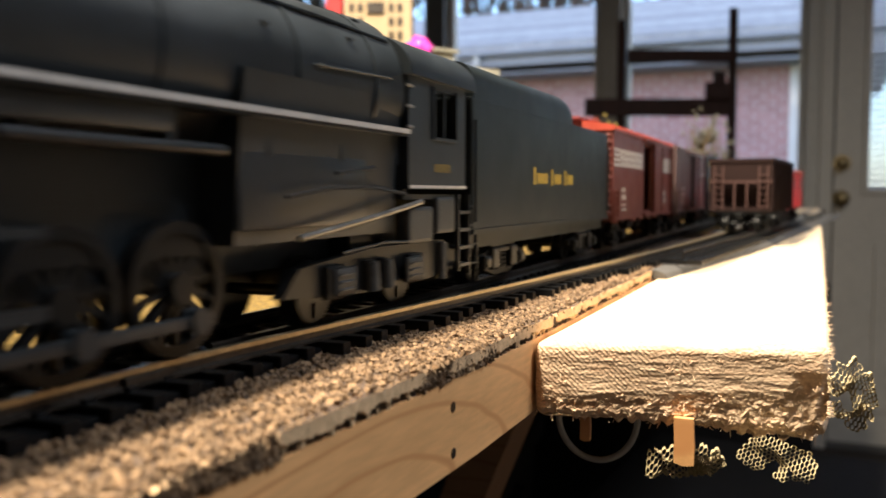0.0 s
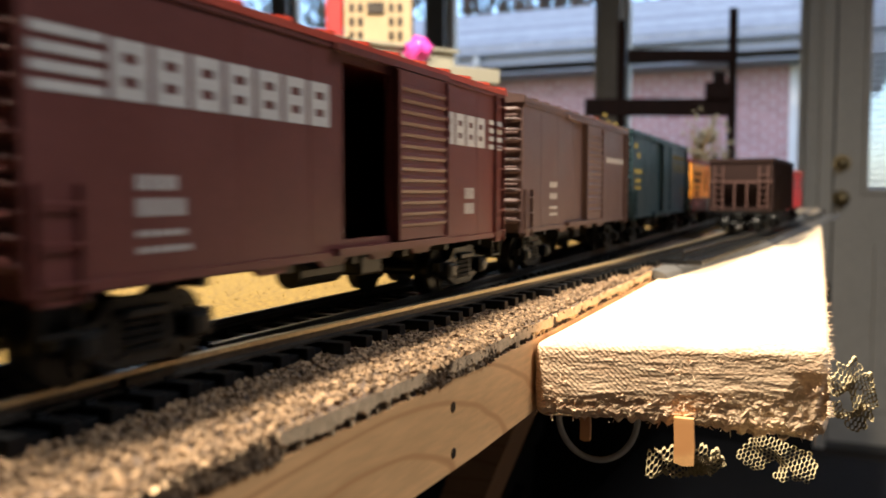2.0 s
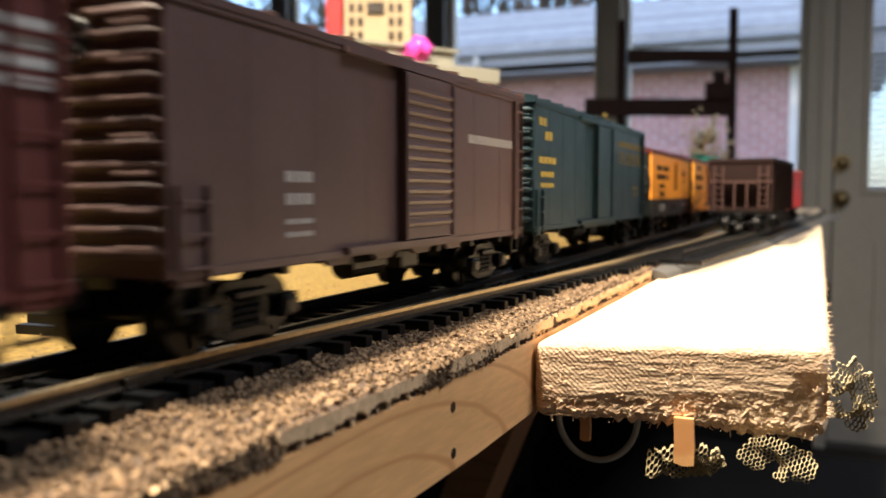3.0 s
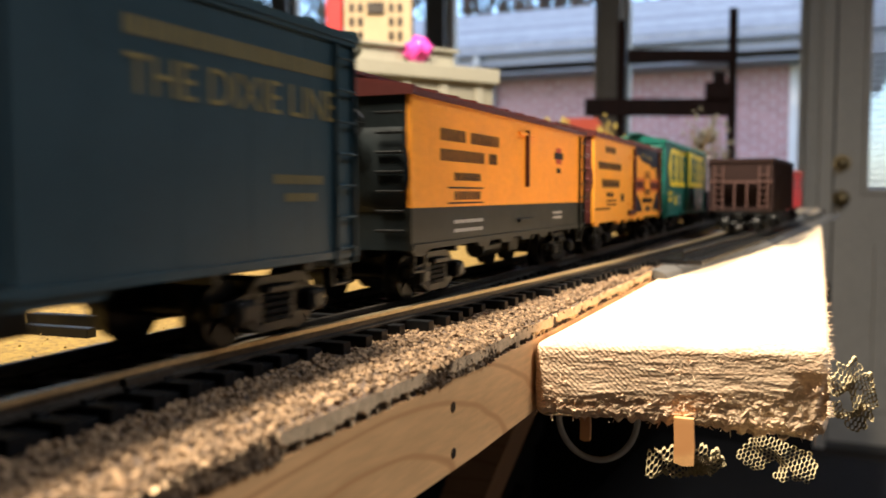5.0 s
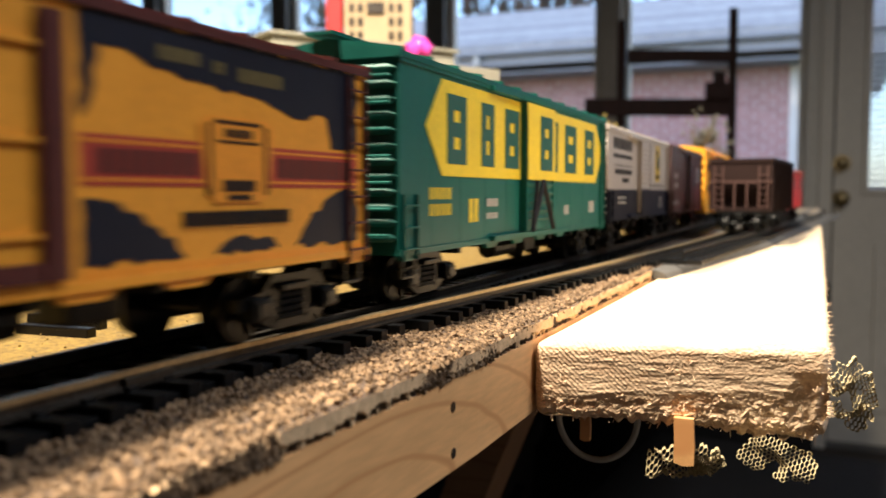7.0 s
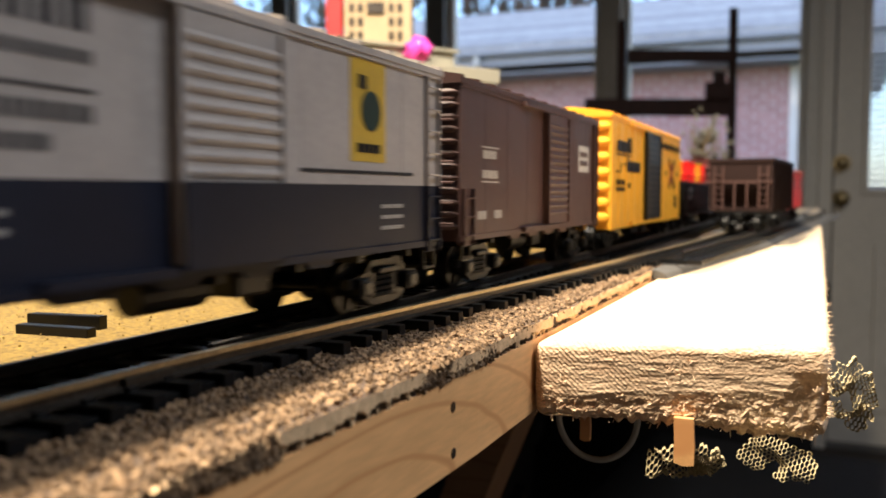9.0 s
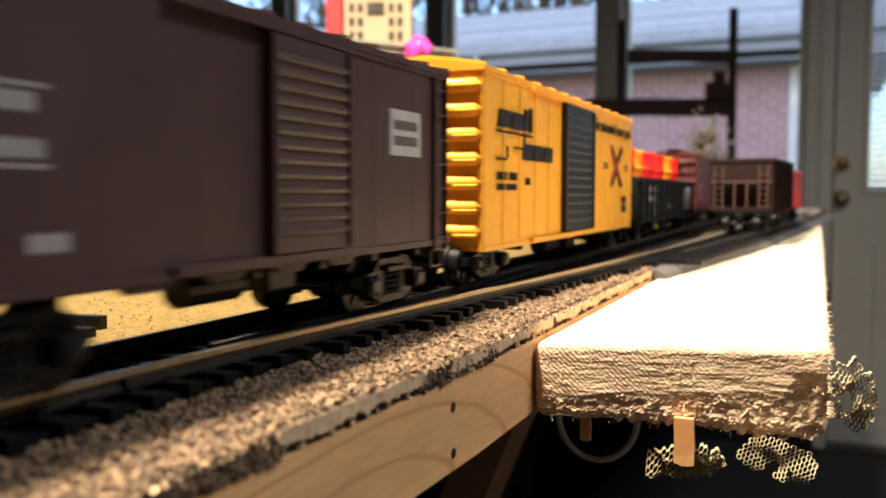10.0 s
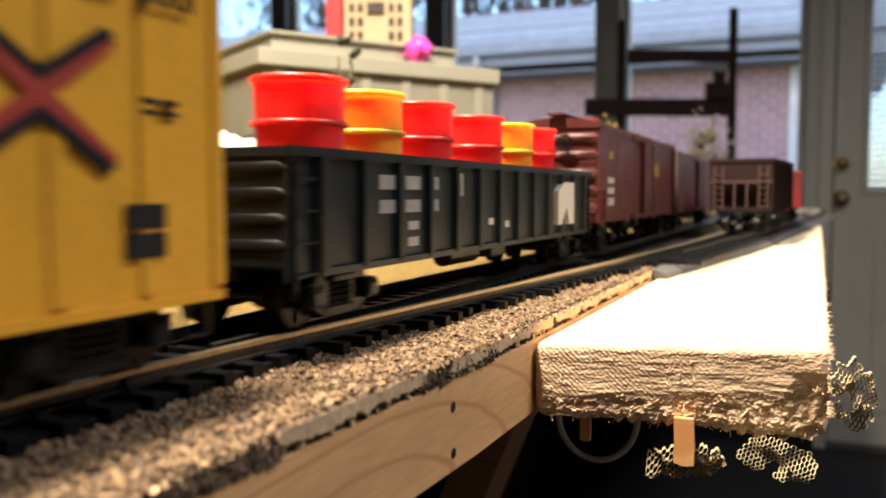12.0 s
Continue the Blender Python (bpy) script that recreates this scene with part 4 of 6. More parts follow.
c = boxcar("teal green boxcar with yellow arrow lettering panel", 0.1735, "teal", "teal", sill=0.0105, eave=0.0498, door=(0.0735, 0.1000), seams=11, ribs=12)
TRAIN.append((c, 1.1500))
bm = bmesh.new()
prism(bm, [(0.0119, 0.0367), (0.0206, 0.0265), (0.1590, 0.0265), (0.1685, 0.0372), (0.1590, 0.0472), (0.0206, 0.0472)], "x", H - 0.0002, H + 0.0002)
prism(bm, [(0.0740, 0.0265), (0.0995, 0.0265), (0.0995, 0.0472), (0.0740, 0.0472)], "x", H + 0.0016, H + 0.0023)
part("arrow_panel", bm, M["letter_yellow"], c, "yellow arrow-shaped panel")
blocks(c, "green_ink", H + 0.00025, ((0.0230, 0.0341), (0.0438, 0.0525), (0.0608, 0.0718), (0.1052, 0.1094), (0.1180, 0.1315), (0.1430, 0.1555)), 0.0292, 0.0444, "dark green block marks")
blocks(c, "green_ink", H + 0.0024, [(0.0850, 0.0965)], 0.0292, 0.0444)
words(c, "letter_yellow", H, [(0.014, 0.026, 0.0215, 0.0240, 4), (0.014, 0.026, 0.0180, 0.0205, 4), (0.036, 0.0435, 0.0160, 0.0215, 1)])
words(c, "white", H, [(0.048, 0.056, 0.0195, 0.0215, 4), (0.048, 0.056, 0.0165, 0.0180, 4), (0.118, 0.124, 0.0160, 0.0190, 2), (0.150, 0.158, 0.0160, 0.0200, 2)])
bm = bmesh.new()
tube(bm, [(H + 0.0030, 0.0760, 0.0125), (H + 0.0030, 0.0860, 0.0262), (H + 0.0030, 0.0960, 0.0125)], 0.0007)
tube(bm, [(H + 0.0030, 0.0760, 0.0125), (H + 0.0030, 0.0800, 0.0262)], 0.0006)
part("door_latch", bm, M["ink"], c, "black door locking bars")

c = boxcar("pale grey over dark blue boxcar with yellow emblem", 0.142, "pale", "pale", door=(0.0580, 0.0812), lower="dark_blue", lower_z=0.0243, eave=0.0482)
TRAIN.append((c, 1.3305))
bars(c, "dark_blue", H + 0.0022, [(0.0582, 0.0810, 0.0130, 0.0243, 1)], "", "door_lower")
words(c, "ink", H, [(0.009, 0.046, 0.0405, 0.0450, 9), (0.009, 0.046, 0.0370, 0.0385, 14), (0.012, 0.046, 0.0305, 0.0325, 12), (0.026, 0.040, 0.0272, 0.0290, 6)], "dark lettering")
bars(c, "ink", H, [(0.012, 0.046, 0.0338, 0.0342, 1), (0.0875, 0.1285, 0.0262, 0.0268, 1)])
bars(c, "emblem_yellow", H, [(0.1035, 0.1165, 0.0284, 0.0464, 1)], "yellow emblem panel", "emblem")
bm = bmesh.new()
cyl(bm, (H - 0.0003, 0.1108, 0.0375), (H + 0.0003, 0.1108, 0.0375), 0.0036, seg=24)
part("emblem_disc", bm, M["emblem_green"], c, "dark green round emblem")
words(c, "ink", H + 0.0002, [(0.1055, 0.1145, 0.0300, 0.0316, 5), (0.1060, 0.1100, 0.0412, 0.0436, 1)])
words(c, "white", H, [(0.018, 0.034, 0.0205, 0.0212, 8), (0.018, 0.034, 0.0185, 0.0192, 8), (0.115, 0.124, 0.0200, 0.0207, 5), (0.115, 0.124, 0.0180, 0.0187, 5), (0.115, 0.124, 0.0160, 0.0167, 5)])

c = boxcar("dark tuscan brown boxcar with small white stencils", 0.1315, "tuscan", "tuscan", door=(0.0640, 0.0870))
TRAIN.append((c, 1.484))
words(c, "white", H, [(0.0145, 0.0240, 0.0312, 0.0332, 4), (0.0140, 0.0250, 0.0264, 0.0284, 5), (0.011, 0.017, 0.0165, 0.0185, 2), (0.0225, 0.028, 0.0165, 0.0185, 3)])
bars(c, "white", H, [(0.0135, 0.0255, 0.0338, 0.0341, 1), (0.0135, 0.0255, 0.0254, 0.0257, 1), (0.1045, 0.1180, 0.0300, 0.0388, 1)], "white stencilled square")
bars(c, "grey_brown", H + 0.0001, [(0.1060, 0.1165, 0.0350, 0.0368, 5), (0.1060, 0.1165, 0.0320, 0.0338, 5)])

c = boxcar("bright yellow rib-sided boxcar with black door", 0.1775, "lemon", "lemon", sill=0.0085, eave=0.0532, door=(0.0690, 0.1060), door_colour="black", seams=0, posts=13, ribs=7, board=False, ladders=False, skirt=False, inset=0.012, rib=0.0005)
TRAIN.append((c, 1.638))
X = H + 0.0005
blocks(c, "ink", X, ((0.0095, 0.0180), (0.0195, 0.0285)), 0.0396, 0.0440, "bold black marks", 0.25, 0)
bars(c, "ink", X, [(0.0302, 0.0328, 0.0396, 0.0455, 1)])
bars(c, "ink", X, [(0.0348, 0.0375, 0.0396, 0.0462, 1), (0.0085, 0.0375, 0.0382, 0.0387, 1), (0.0085, 0.0160, 0.0312, 0.0318, 1), (0.0220, 0.0310, 0.0345, 0.0350, 1), (0.0160, 0.0170, 0.0318, 0.0350, 1)])
blocks(c, "ink", X, ((0.0280, 0.0370), (0.0384, 0.0470), (0.0486, 0.0570)), 0.0318, 0.0362, "", 0.2, 0)
bars(c, "ink", X, [(0.0290, 0.0312, 0.0362, 0.0392, 1)])
words(c, "ink", X, [(0.0090, 0.0165, 0.0262, 0.0282, 3), (0.0185, 0.0245, 0.0262, 0.0282, 3), (0.0090, 0.0245, 0.0236, 0.0252, 5), (0.032, 0.036, 0.0250, 0.0270, 2)])
bars(c, "ink", X, [(0.1595, 0.1660, 0.0150, 0.0180, 1), (0.1595, 0.1660, 0.0185, 0.0215, 1), (0.126, 0.133, 0.0335, 0.0342, 2), (0.126, 0.133, 0.0322, 0.0328, 2), (0.162, 0.169, 0.0335, 0.0342, 2), (0.162, 0.169, 0.0322, 0.0328, 2)])
slogan(c, "The nationwide boxcar pool", 0.1080, 0.1715, 0.0454, X + 0.0004)
bm = bmesh.new()
for a in (36, -36):
    box(bm, X - 0.0002, X + 0.0002, -0.0124, 0.0124, -0.0011, 0.0011, turn=Matrix.Translation((0, 0.1475, 0.0332)) @ Matrix.Rotation(radians(a), 4, "X"))
part("cross_emblem", bm, M["letter_red"], c, "red crossed emblem with black chevrons")
for k in (-1, 1):
    bm = prism(bmesh.new(), [(0.1475 + u * 0.0104, 0.0332 + k * w * 0.79) for u, w in ((-1, 0.0092), (-0.86, 0.0104), (0, 0.0034), (0.86, 0.0104), (1, 0.0092), (0, 0.0015))], "x", X - 0.0002, X + 0.0003)
    part("chevron", bm, M["ink"], c)

gon = gondola(0.189)
TRAIN.append((gon, 1.8324))
BARRELS = []
for k, y in enumerate((0.0270, 0.0538, 0.0790, 0.1182, 0.1465, 0.1695)):
    red = k % 3 != 1
    BARRELS.append((barrel("barrel_red" if red else "barrel_orange", ("red" if red else "orange") + " plastic barrel standing in the gondola"), y, random.Random(k).uniform(-0.0008, 0.0008)))

c = boxcar("maroon fifty-foot boxcar with small yellow and white marks", 0.177, "maroon", "maroon", eave=0.0478, door=(0.080, 0.104), seams=11, ribs=5)
TRAIN.append((c, 2.036))
words(c, "white", H, [(0.014, 0.026, 0.0265, 0.0290, 3), (0.014, 0.026, 0.0225, 0.0250, 3), (0.014, 0.026, 0.0180, 0.0210, 3)])
words(c, "gold", H, [(0.016, 0.024, 0.0360, 0.0390, 1), (0.105, 0.130, 0.0310, 0.0370, 4)])

c = boxcar("dusty grey-brown boxcar at the end of the train", 0.177, "grey_brown", "grey_brown", eave=0.0460, door=(0.080, 0.104), seams=11)
TRAIN.append((c, 2.228))

# ---- the layout: fibreboard, rails, boards ----
TOP = EYE_Z - 0.0275


def branch(s):
    """Sideways places of the branch's inner and outer rail and its middle, s metres along the layout."""
    def run(pts):
        for (a, p), (b, q) in zip(pts, pts[1:]):
            if s <= b:
                return p + (q - p) * (s - a) / (b - a)
        return pts[-1][1]
    inner = run(((-1.0, -0.0822), (0.08, -0.0822), (0.10, -0.0812), (0.151, -0.0765), (0.204, -0.0715), (0.248, -0.0675), (0.326, -0.0608), (0.363, -0.0577), (0.45, -0.0530), (0.54, -0.0495), (0.65, -0.0440), (1.3, -0.008)))
    outer = run(((0.0, -0.0800), (0.335, -0.0500), (0.45, -0.0405), (0.54, -0.0330), (0.65, -0.0268), (1.3, 0.009)))
    return inner, outer, (inner + outer) / 2


def edge(y):
    """The fibreboard's near edge, y metres along."""
    return min(-0.0565 + 0.035 * (y - 0.085), -0.0545)


def rail(name, line, material, label):
    """A rail of I section along a line of (x, y), with its head at RAIL."""
    sec = [(-0.0011, -0.0025), (0.0011, -0.0025), (0.0011, -0.0021), (0.0003, -0.0018), (0.0003, -0.0010), (0.0006, -0.0008), (0.0006, -0.0001), (0.0004, 0), (-0.0004, 0), (-0.0006, -0.0001), (-0.0006, -0.0008), (-0.0003, -0.0010), (-0.0003, -0.0018), (-0.0011, -0.0021)]
    bm = bmesh.new()
    rings = []
    for i, (x, y) in enumerate(line):
        a, b = line[max(0, i - 1)], line[min(len(line) - 1, i + 1)]
        n = Vector((b[1] - a[1], -(b[0] - a[0]))).normalized()
        rings.append([bm.verts.new((x + n.x * u, y + n.y * u, RAIL + w)) for u, w in sec])
    for a, b in zip(rings, rings[1:]):
        for k in range(len(sec)):
            bm.faces.new((a[k], a[(k + 1) % len(sec)], b[(k + 1) % len(sec)], b[k]))
    bm.faces.new(rings[0])
    bm.faces.new(rings[-1][::-1])
    ob = part(name, bm, material)
    ob.data.materials.append(M["dark_rail"])
    # Web and foot, below the head, take the dark rail colour.
    for p in ob.data.polygons:
        if p.center.z < RAIL - 0.0006:
            p.material_index = 1
    return tagged(ob, label, "rail", kind="structure")


G = 0.0165 / 2 + 0.0004
steps = [-0.35 + 0.02 * k for k in range(150)]
rail("rail", [(TRACK_X - G, y) for y in (-0.35, 2.65)], M["dark_rail"], "blackened straight model rail")
rail("rail", [(TRACK_X + G - 0.0009 - 0.0012 * max(0, 0.14 - y) / 0.04, y) for y in (0.105, 0.14)] + [(TRACK_X + G, y) for y in (0.16, 2.65)], M["dark_rail"], "blackened straight model rail with shiny head")
rail("rail", [(branch(y)[0], y) for y in steps if y < 1.3], M["brass"], "weathered golden model rail curving away on the branch")
rail("rail", [(branch(y)[1], y) for y in steps if 0.335 < y < 1.3], M["dark_rail"], "dark model rail of the branch track")
bm = bmesh.new()
box(bm, TRACK_X + G - 0.0016, TRACK_X + G + 0.0016, 0.084, 0.093, RAIL - 0.0026, RAIL - 0.0009, bevel=0.0003)
tagged(part("rail_joiner", bm, M["dark_rail"]), "small metal rail joiner on the near rail", "rail joiner")

# fibreboard with a crumbled top and a broken edge
rnd = random.Random(11)
NX, NY, SIDE = 44, 1700, 14
Y0, Y1 = -0.06, 0.62
bm = bmesh.new()
grid = []
for j in range(NY + 1):
    y = Y0 + (Y1 - Y0) * (j / NY) ** 1.25
    e = edge(y) + 0.0006 * noise.noise((y * 90, 0, 3)) + 0.0002 * noise.noise((y * 520, 4, 0))
    row = []
    for i in range(NX + 1):
        x = -0.107 + (e + 0.107) * (i / NX) ** 0.8
        z = TOP + 0.0006 * noise.noise((x * 420, y * 420, 0)) + 0.0005 * noise.noise((x * 1100, y * 1100, 5)) - 0.0003
        near = (e - x) / 0.004
        if near < 1:
            z -= 0.0004 * (1 - near) ** 2 * (1 + noise.noise((y * 300, 2, 9)))
        row.append(bm.verts.new((x, y, z)))
    ragged = min(1, max(0, (0.083 - y) * 900)) + min(1, max(0, 1 - abs(y - 0.124) * 260)) + min(1, max(0, 2.2 * noise.noise((y * 160, 8.1, 2)) - 0.25)) * (y > 0.119)
    ragged = min(1, ragged)
    foot = 0.0023 + 0.0007 * noise.noise((y * 420, 0.3, 2)) + 0.0004 * noise.noise((y * 1300, 0.3, 2))
    for q in range(SIDE):
        dz = 0.0002 + 0.0034 * q / (SIDE - 1)
        crumble = 0.0011 * (0.7 + 1.2 * noise.noise((y * 750, dz * 900, 1)) + 0.5 * noise.noise((y * 2200, dz * 2400, 4)))
        pit = 0.0013 * min(1, max(0, (dz - foot) * 5000)) * min(1, max(0.25, 0.8 + 1.6 * noise.noise((y * 900, dz * 500, 6))))
        cut = max(0.0, ragged * crumble, pit) + 0.0002 * ragged
        row.append(bm.verts.new((e - cut + 0.00006 * noise.noise((y * 900, dz * 900, 1)), y, TOP - dz)))
    grid.append(row)
for a, b in zip(grid, grid[1:]):
    for i in range(len(a) - 1):
        bm.faces.new((a[i], a[i + 1], b[i + 1], b[i]))
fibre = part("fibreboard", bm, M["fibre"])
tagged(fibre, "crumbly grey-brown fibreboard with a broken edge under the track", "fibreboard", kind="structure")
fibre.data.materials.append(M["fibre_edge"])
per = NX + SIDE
# Shallow edge faces go pale; deeper pits keep the shade-darkened colour.
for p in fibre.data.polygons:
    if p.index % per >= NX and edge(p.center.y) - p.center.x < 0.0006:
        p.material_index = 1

vs, fs = [], []
for _ in range(21000):
    y = 0.02 + 0.40 * rnd.random() ** 1.2
    x = edge(y) - 0.0003 - 0.036 * rnd.random()
    r = rnd.uniform(0.00016, 0.00048)
    m = Euler((rnd.gauss(0, 0.5), rnd.gauss(0, 0.5), rnd.random() * 6)).to_matrix()
    p = Vector((x, y, TOP + r * 0.15 - (0.0005 if edge(y) - x < 0.0012 else 0)))
    n = len(vs)
    vs += [p + m @ Vector((a * r * rnd.uniform(0.7, 1.5), b * r * rnd.uniform(0.6, 1.2), c * r * rnd.uniform(0.3, 0.6))) for a in (-1, 1) for b in (-1, 1) for c in (-1, 1)]
    fs += [tuple(n + i for i in f) for f in ((0, 1, 3, 2), (4, 6, 7, 5), (0, 4, 5, 1), (2, 3, 7, 6), (0, 2, 6, 4), (1, 5, 7, 3))]
for _ in range(2600):
    y = rnd.uniform(0.035, 0.083) if rnd.random() < 0.75 else rnd.uniform(0.119, 0.150)
    r = rnd.uniform(0.00018, 0.00050)
    p = Vector((edge(y) - 0.0002 - 0.0009 * rnd.random(), y, TOP - 0.0034 * rnd.random()))
    m = Euler((rnd.random() * 6, rnd.random() * 6, rnd.random() * 6)).to_matrix()
    n = len(vs)
    vs += [p + m @ Vector((a * r * rnd.uniform(0.7, 1.4), b * r * rnd.uniform(0.6, 1.2), c * r * rnd.uniform(0.4, 0.7))) for a in (-1, 1) for b in (-1, 1) for c in (-1, 1)]
    fs += [tuple(n + i for i in f) for f in ((0, 1, 3, 2), (4, 6, 7, 5), (0, 4, 5, 1), (2, 3, 7, 6), (0, 2, 6, 4), (1, 5, 7, 3))]
bm = bmesh.new()
me = bpy.data.meshes.new("crumbs")
me.from_pydata(vs, [], fs)
bm.from_mesh(me)
tagged(part("fibreboard_crumbs", bm, M["crumb"]), "loose grey-brown crumbs on the fibreboard", "crumbs", kind="stuff")

bm = bmesh.new()
box(bm, -1.6, -0.1065, -0.9, 2.7, TOP - 0.013, TOP - 0.0008)
box(bm, -0.1062, -0.0505, 0.6205, 2.7, TOP - 0.0036, TOP - 0.0006)
tagged(part("layout_deck", bm, M["sand"]), "golden sand-coloured layout deck behind the track", "layout deck", kind="structure")
bm = bmesh.new()
for _ in range(1200):
    y = -0.05 + 0.6 * rnd.random()
    x = -0.108 - 0.10 * rnd.random()
    r = rnd.uniform(0.0001, 0.00028)
    bmesh.ops.create_icosphere(bm, subdivisions=1, radius=r, matrix=Matrix.Translation((x, y, TOP - 0.0006)))
tagged(part("scenery_grit", bm, M["sand"]), "golden grit scattered behind the track", "grit", kind="stuff")

# pine joist under the fibreboard's edge
bm = bmesh.new()
pts = []
for y, low in ((-0.05, 0.0466), (0.10, 0.0466), (0.13, 0.0466), (0.142, 0.0466), (0.30, 0.0466), (0.70, 0.0466)):
    pts.append((y, low))
v = []
for y, low in pts:
    f = edge(y) - 0.0004
    v.append([bm.verts.new(p) for p in ((f, y, EYE_Z - 0.0311), (f, y, EYE_Z - low), (f - 0.030, y, EYE_Z - low), (f - 0.030, y, EYE_Z - 0.0311))])
for a, b in zip(v, v[1:]):
    for k in range(4):
        bm.faces.new((a[k], a[(k + 1) % 4], b[(k + 1) % 4], b[k]))
bm.faces.new(v[0])
bm.faces.new(v[-1][::-1])
joist = tagged(part("joist", bm, M["pine"]), "orange pine joist carrying the fibreboard", "joist", kind="structure")
for px, pz in ((0.1314, 0.0357), (0.1316, 0.0436)):
    bm = bmesh.new()
    x = edge(px) - 0.0004
    cyl(bm, (x - 0.0005, px, EYE_Z - pz), (x + 0.00015, px, EYE_Z - pz), 0.0009, seg=12)
    tagged(part("screw", bm, M["dark_rail"]), "dark screw head sunk into the pine joist", "screw", "screws in the joist")

# bare board with its torn, rough-sawn end
BT = EYE_Z - 0.0309
BX0, BX1, BH = -0.0545, 0.0030, 0.0165
bm = bmesh.new()
NU, NV = 260, 80


def board_front(u):
    return 0.1735 + 0.0165 * u


def profile(u, w):
    """A point of the board's rounded section: u across, w up, both 0 to 1."""
    x, z = BX0 + (BX1 - BX0) * u, BT - BH * (1 - w)
    cx, cz = (BX0 + BX1) / 2, BT - BH / 2
    hx, hz, r = (BX1 - BX0) / 2, BH / 2, 0.0028
    qx, qz = abs(x - cx) - (hx - r), abs(z - cz) - (hz - r)
    if qx > 0 and qz > 0:
        le = math.hypot(qx, qz)
        m = max(qx, qz)
        x = cx + math.copysign(hx - r + qx * m / le, x - cx)
        z = cz + math.copysign(hz - r + qz * m / le, z - cz)
    return x, z


cap = []
for j in range(NV + 1):
    row = []
    for i in range(NU + 1):
        u, w = i / NU, j / NV
        x, z = profile(u, w)
        rim = min(u * (BX1 - BX0), (1 - u) * (BX1 - BX0), w * BH, (1 - w) * BH)
        y = board_front(u) + 0.0014 * max(0, 1 - rim / 0.0022) ** 2
        y += 0.00007 * noise.noise((x * 70, z * 800, 11)) + 0.00012 * noise.noise((x * 120, z * 350, 1)) + 0.00010 * noise.noise((x * 300, z * 1500, 2)) + 0.00009 * noise.noise((x * 1600, z * 2600, 3))
        saw = max(0.0, min(1.0, 1.3 - 1.6 * u))
        y += 0.000036 * saw * (1 + noise.noise((x * 200, z * 200, 4))) * math.sin((x + z) * 5900 + 2.5 * noise.noise((x * 90, z * 90, 8)))
        low = 0.30 + 0.14 * u + 0.05 * noise.noise((x * 120, 3, 3))
        if w < low:
            k = 1 - w / low
            y += 0.0005 * min(1, k * 2.5) + (0.00045 * noise.noise((x * 520, z * 1000, 6)) + 0.0003 * noise.noise((x * 1500, z * 2800, 7))) * min(1, 3 * k)
            z += (0.0009 * noise.noise((x * 170, 5, 4)) + 0.0010 * noise.noise((x * 700, 5, 4))) * k - 0.0042 * max(0, u - 0.22) * k
        chip = min(1, max(0, (u - 0.86 - 0.03 * noise.noise((z * 300, 1, 2))) * 16)) * min(1, max(0, (0.66 - w) * 8))
        y += chip * (0.0011 + 0.0008 * noise.noise((x * 600, z * 300, 9)))
        row.append(bm.verts.new((x, y, z)))
    cap.append(row)
for a, b in zip(cap, cap[1:]):
    for i in range(NU):
        bm.faces.new((a[i], a[i + 1], b[i + 1], b[i]))
board_end = part("end_grain", bm, M["sawn"])
bm = bmesh.new()
prev = None
for y in (None, 0.004, 0.02, 0.06, 0.14, 0.3, 0.6, 1.0, 1.7):
    ring = []
    for k in range(160):
        a = k / 160
        if a < 0.35:
            u, w = a / 0.35, 0
        elif a < 0.5:
            u, w = 1, (a - 0.35) / 0.15
        elif a < 0.85:
            u, w = 1 - (a - 0.5) / 0.35, 1
        else:
            u, w = 0, 1 - (a - 0.85) / 0.15
        x, z = profile(u, w)
        d = 0.0016 if y is None else y
        f = board_front(u) if d < 0.03 else 0.18
        ring.append(bm.verts.new((x, f + d, z + (0.00015 * noise.noise((x * 300, d * 60, 1)) if w == 1 else 0))))
    if prev:
        for k in range(160):
            bm.faces.new((prev[k], prev[(k + 1) % 160], ring[(k + 1) % 160], ring[k]))
    prev = ring
bm.faces.new(prev)
board = tagged(part("wooden_board", bm, M["plank"]), "bare pale wooden board with a torn rough-sawn end", "board")
board_end.parent = board

# frayed fibres along the end's rim and the outer edge
bm = bmesh.new()
for k in range(560):
    q = rnd.random()
    if q < 0.25:
        u = rnd.random()
        x, z, y = BX0 + (BX1 - BX0) * u, BT - BH + rnd.uniform(-0.0005, 0.003) - 0.0040 * max(0, u - 0.22), board_front(u) + rnd.uniform(0.0012, 0.003)
        way = Vector((rnd.uniform(-0.4, 0.4), rnd.uniform(-1, 0.2), rnd.uniform(-1.0, 0.1)))
    elif q < 0.32:
        u = rnd.random()
        x, z, y = BX0 + (BX1 - BX0) * u, BT - BH * rnd.random(), board_front(u)
        way = Vector((rnd.uniform(-1, 1), rnd.uniform(-0.8, -0.2), rnd.uniform(-0.5, 0.3)))
    else:
        y = 0.185 + 0.6 * rnd.random() ** 2
        x, z = BX1 - 0.0004, BT - BH * rnd.random() * 0.9
        way = Vector((rnd.uniform(0.3, 1), rnd.uniform(-0.5, 0.5), rnd.uniform(-0.6, 0.6)))
    le = rnd.uniform(0.0004, 0.0016)
    p = Vector((x, y, z))
    cyl(bm, p, p + way.normalized() * le, rnd.uniform(0.00006, 0.00016), 0.00003, seg=4)
part("frayed_fibre", bm, M["sawn"], board)

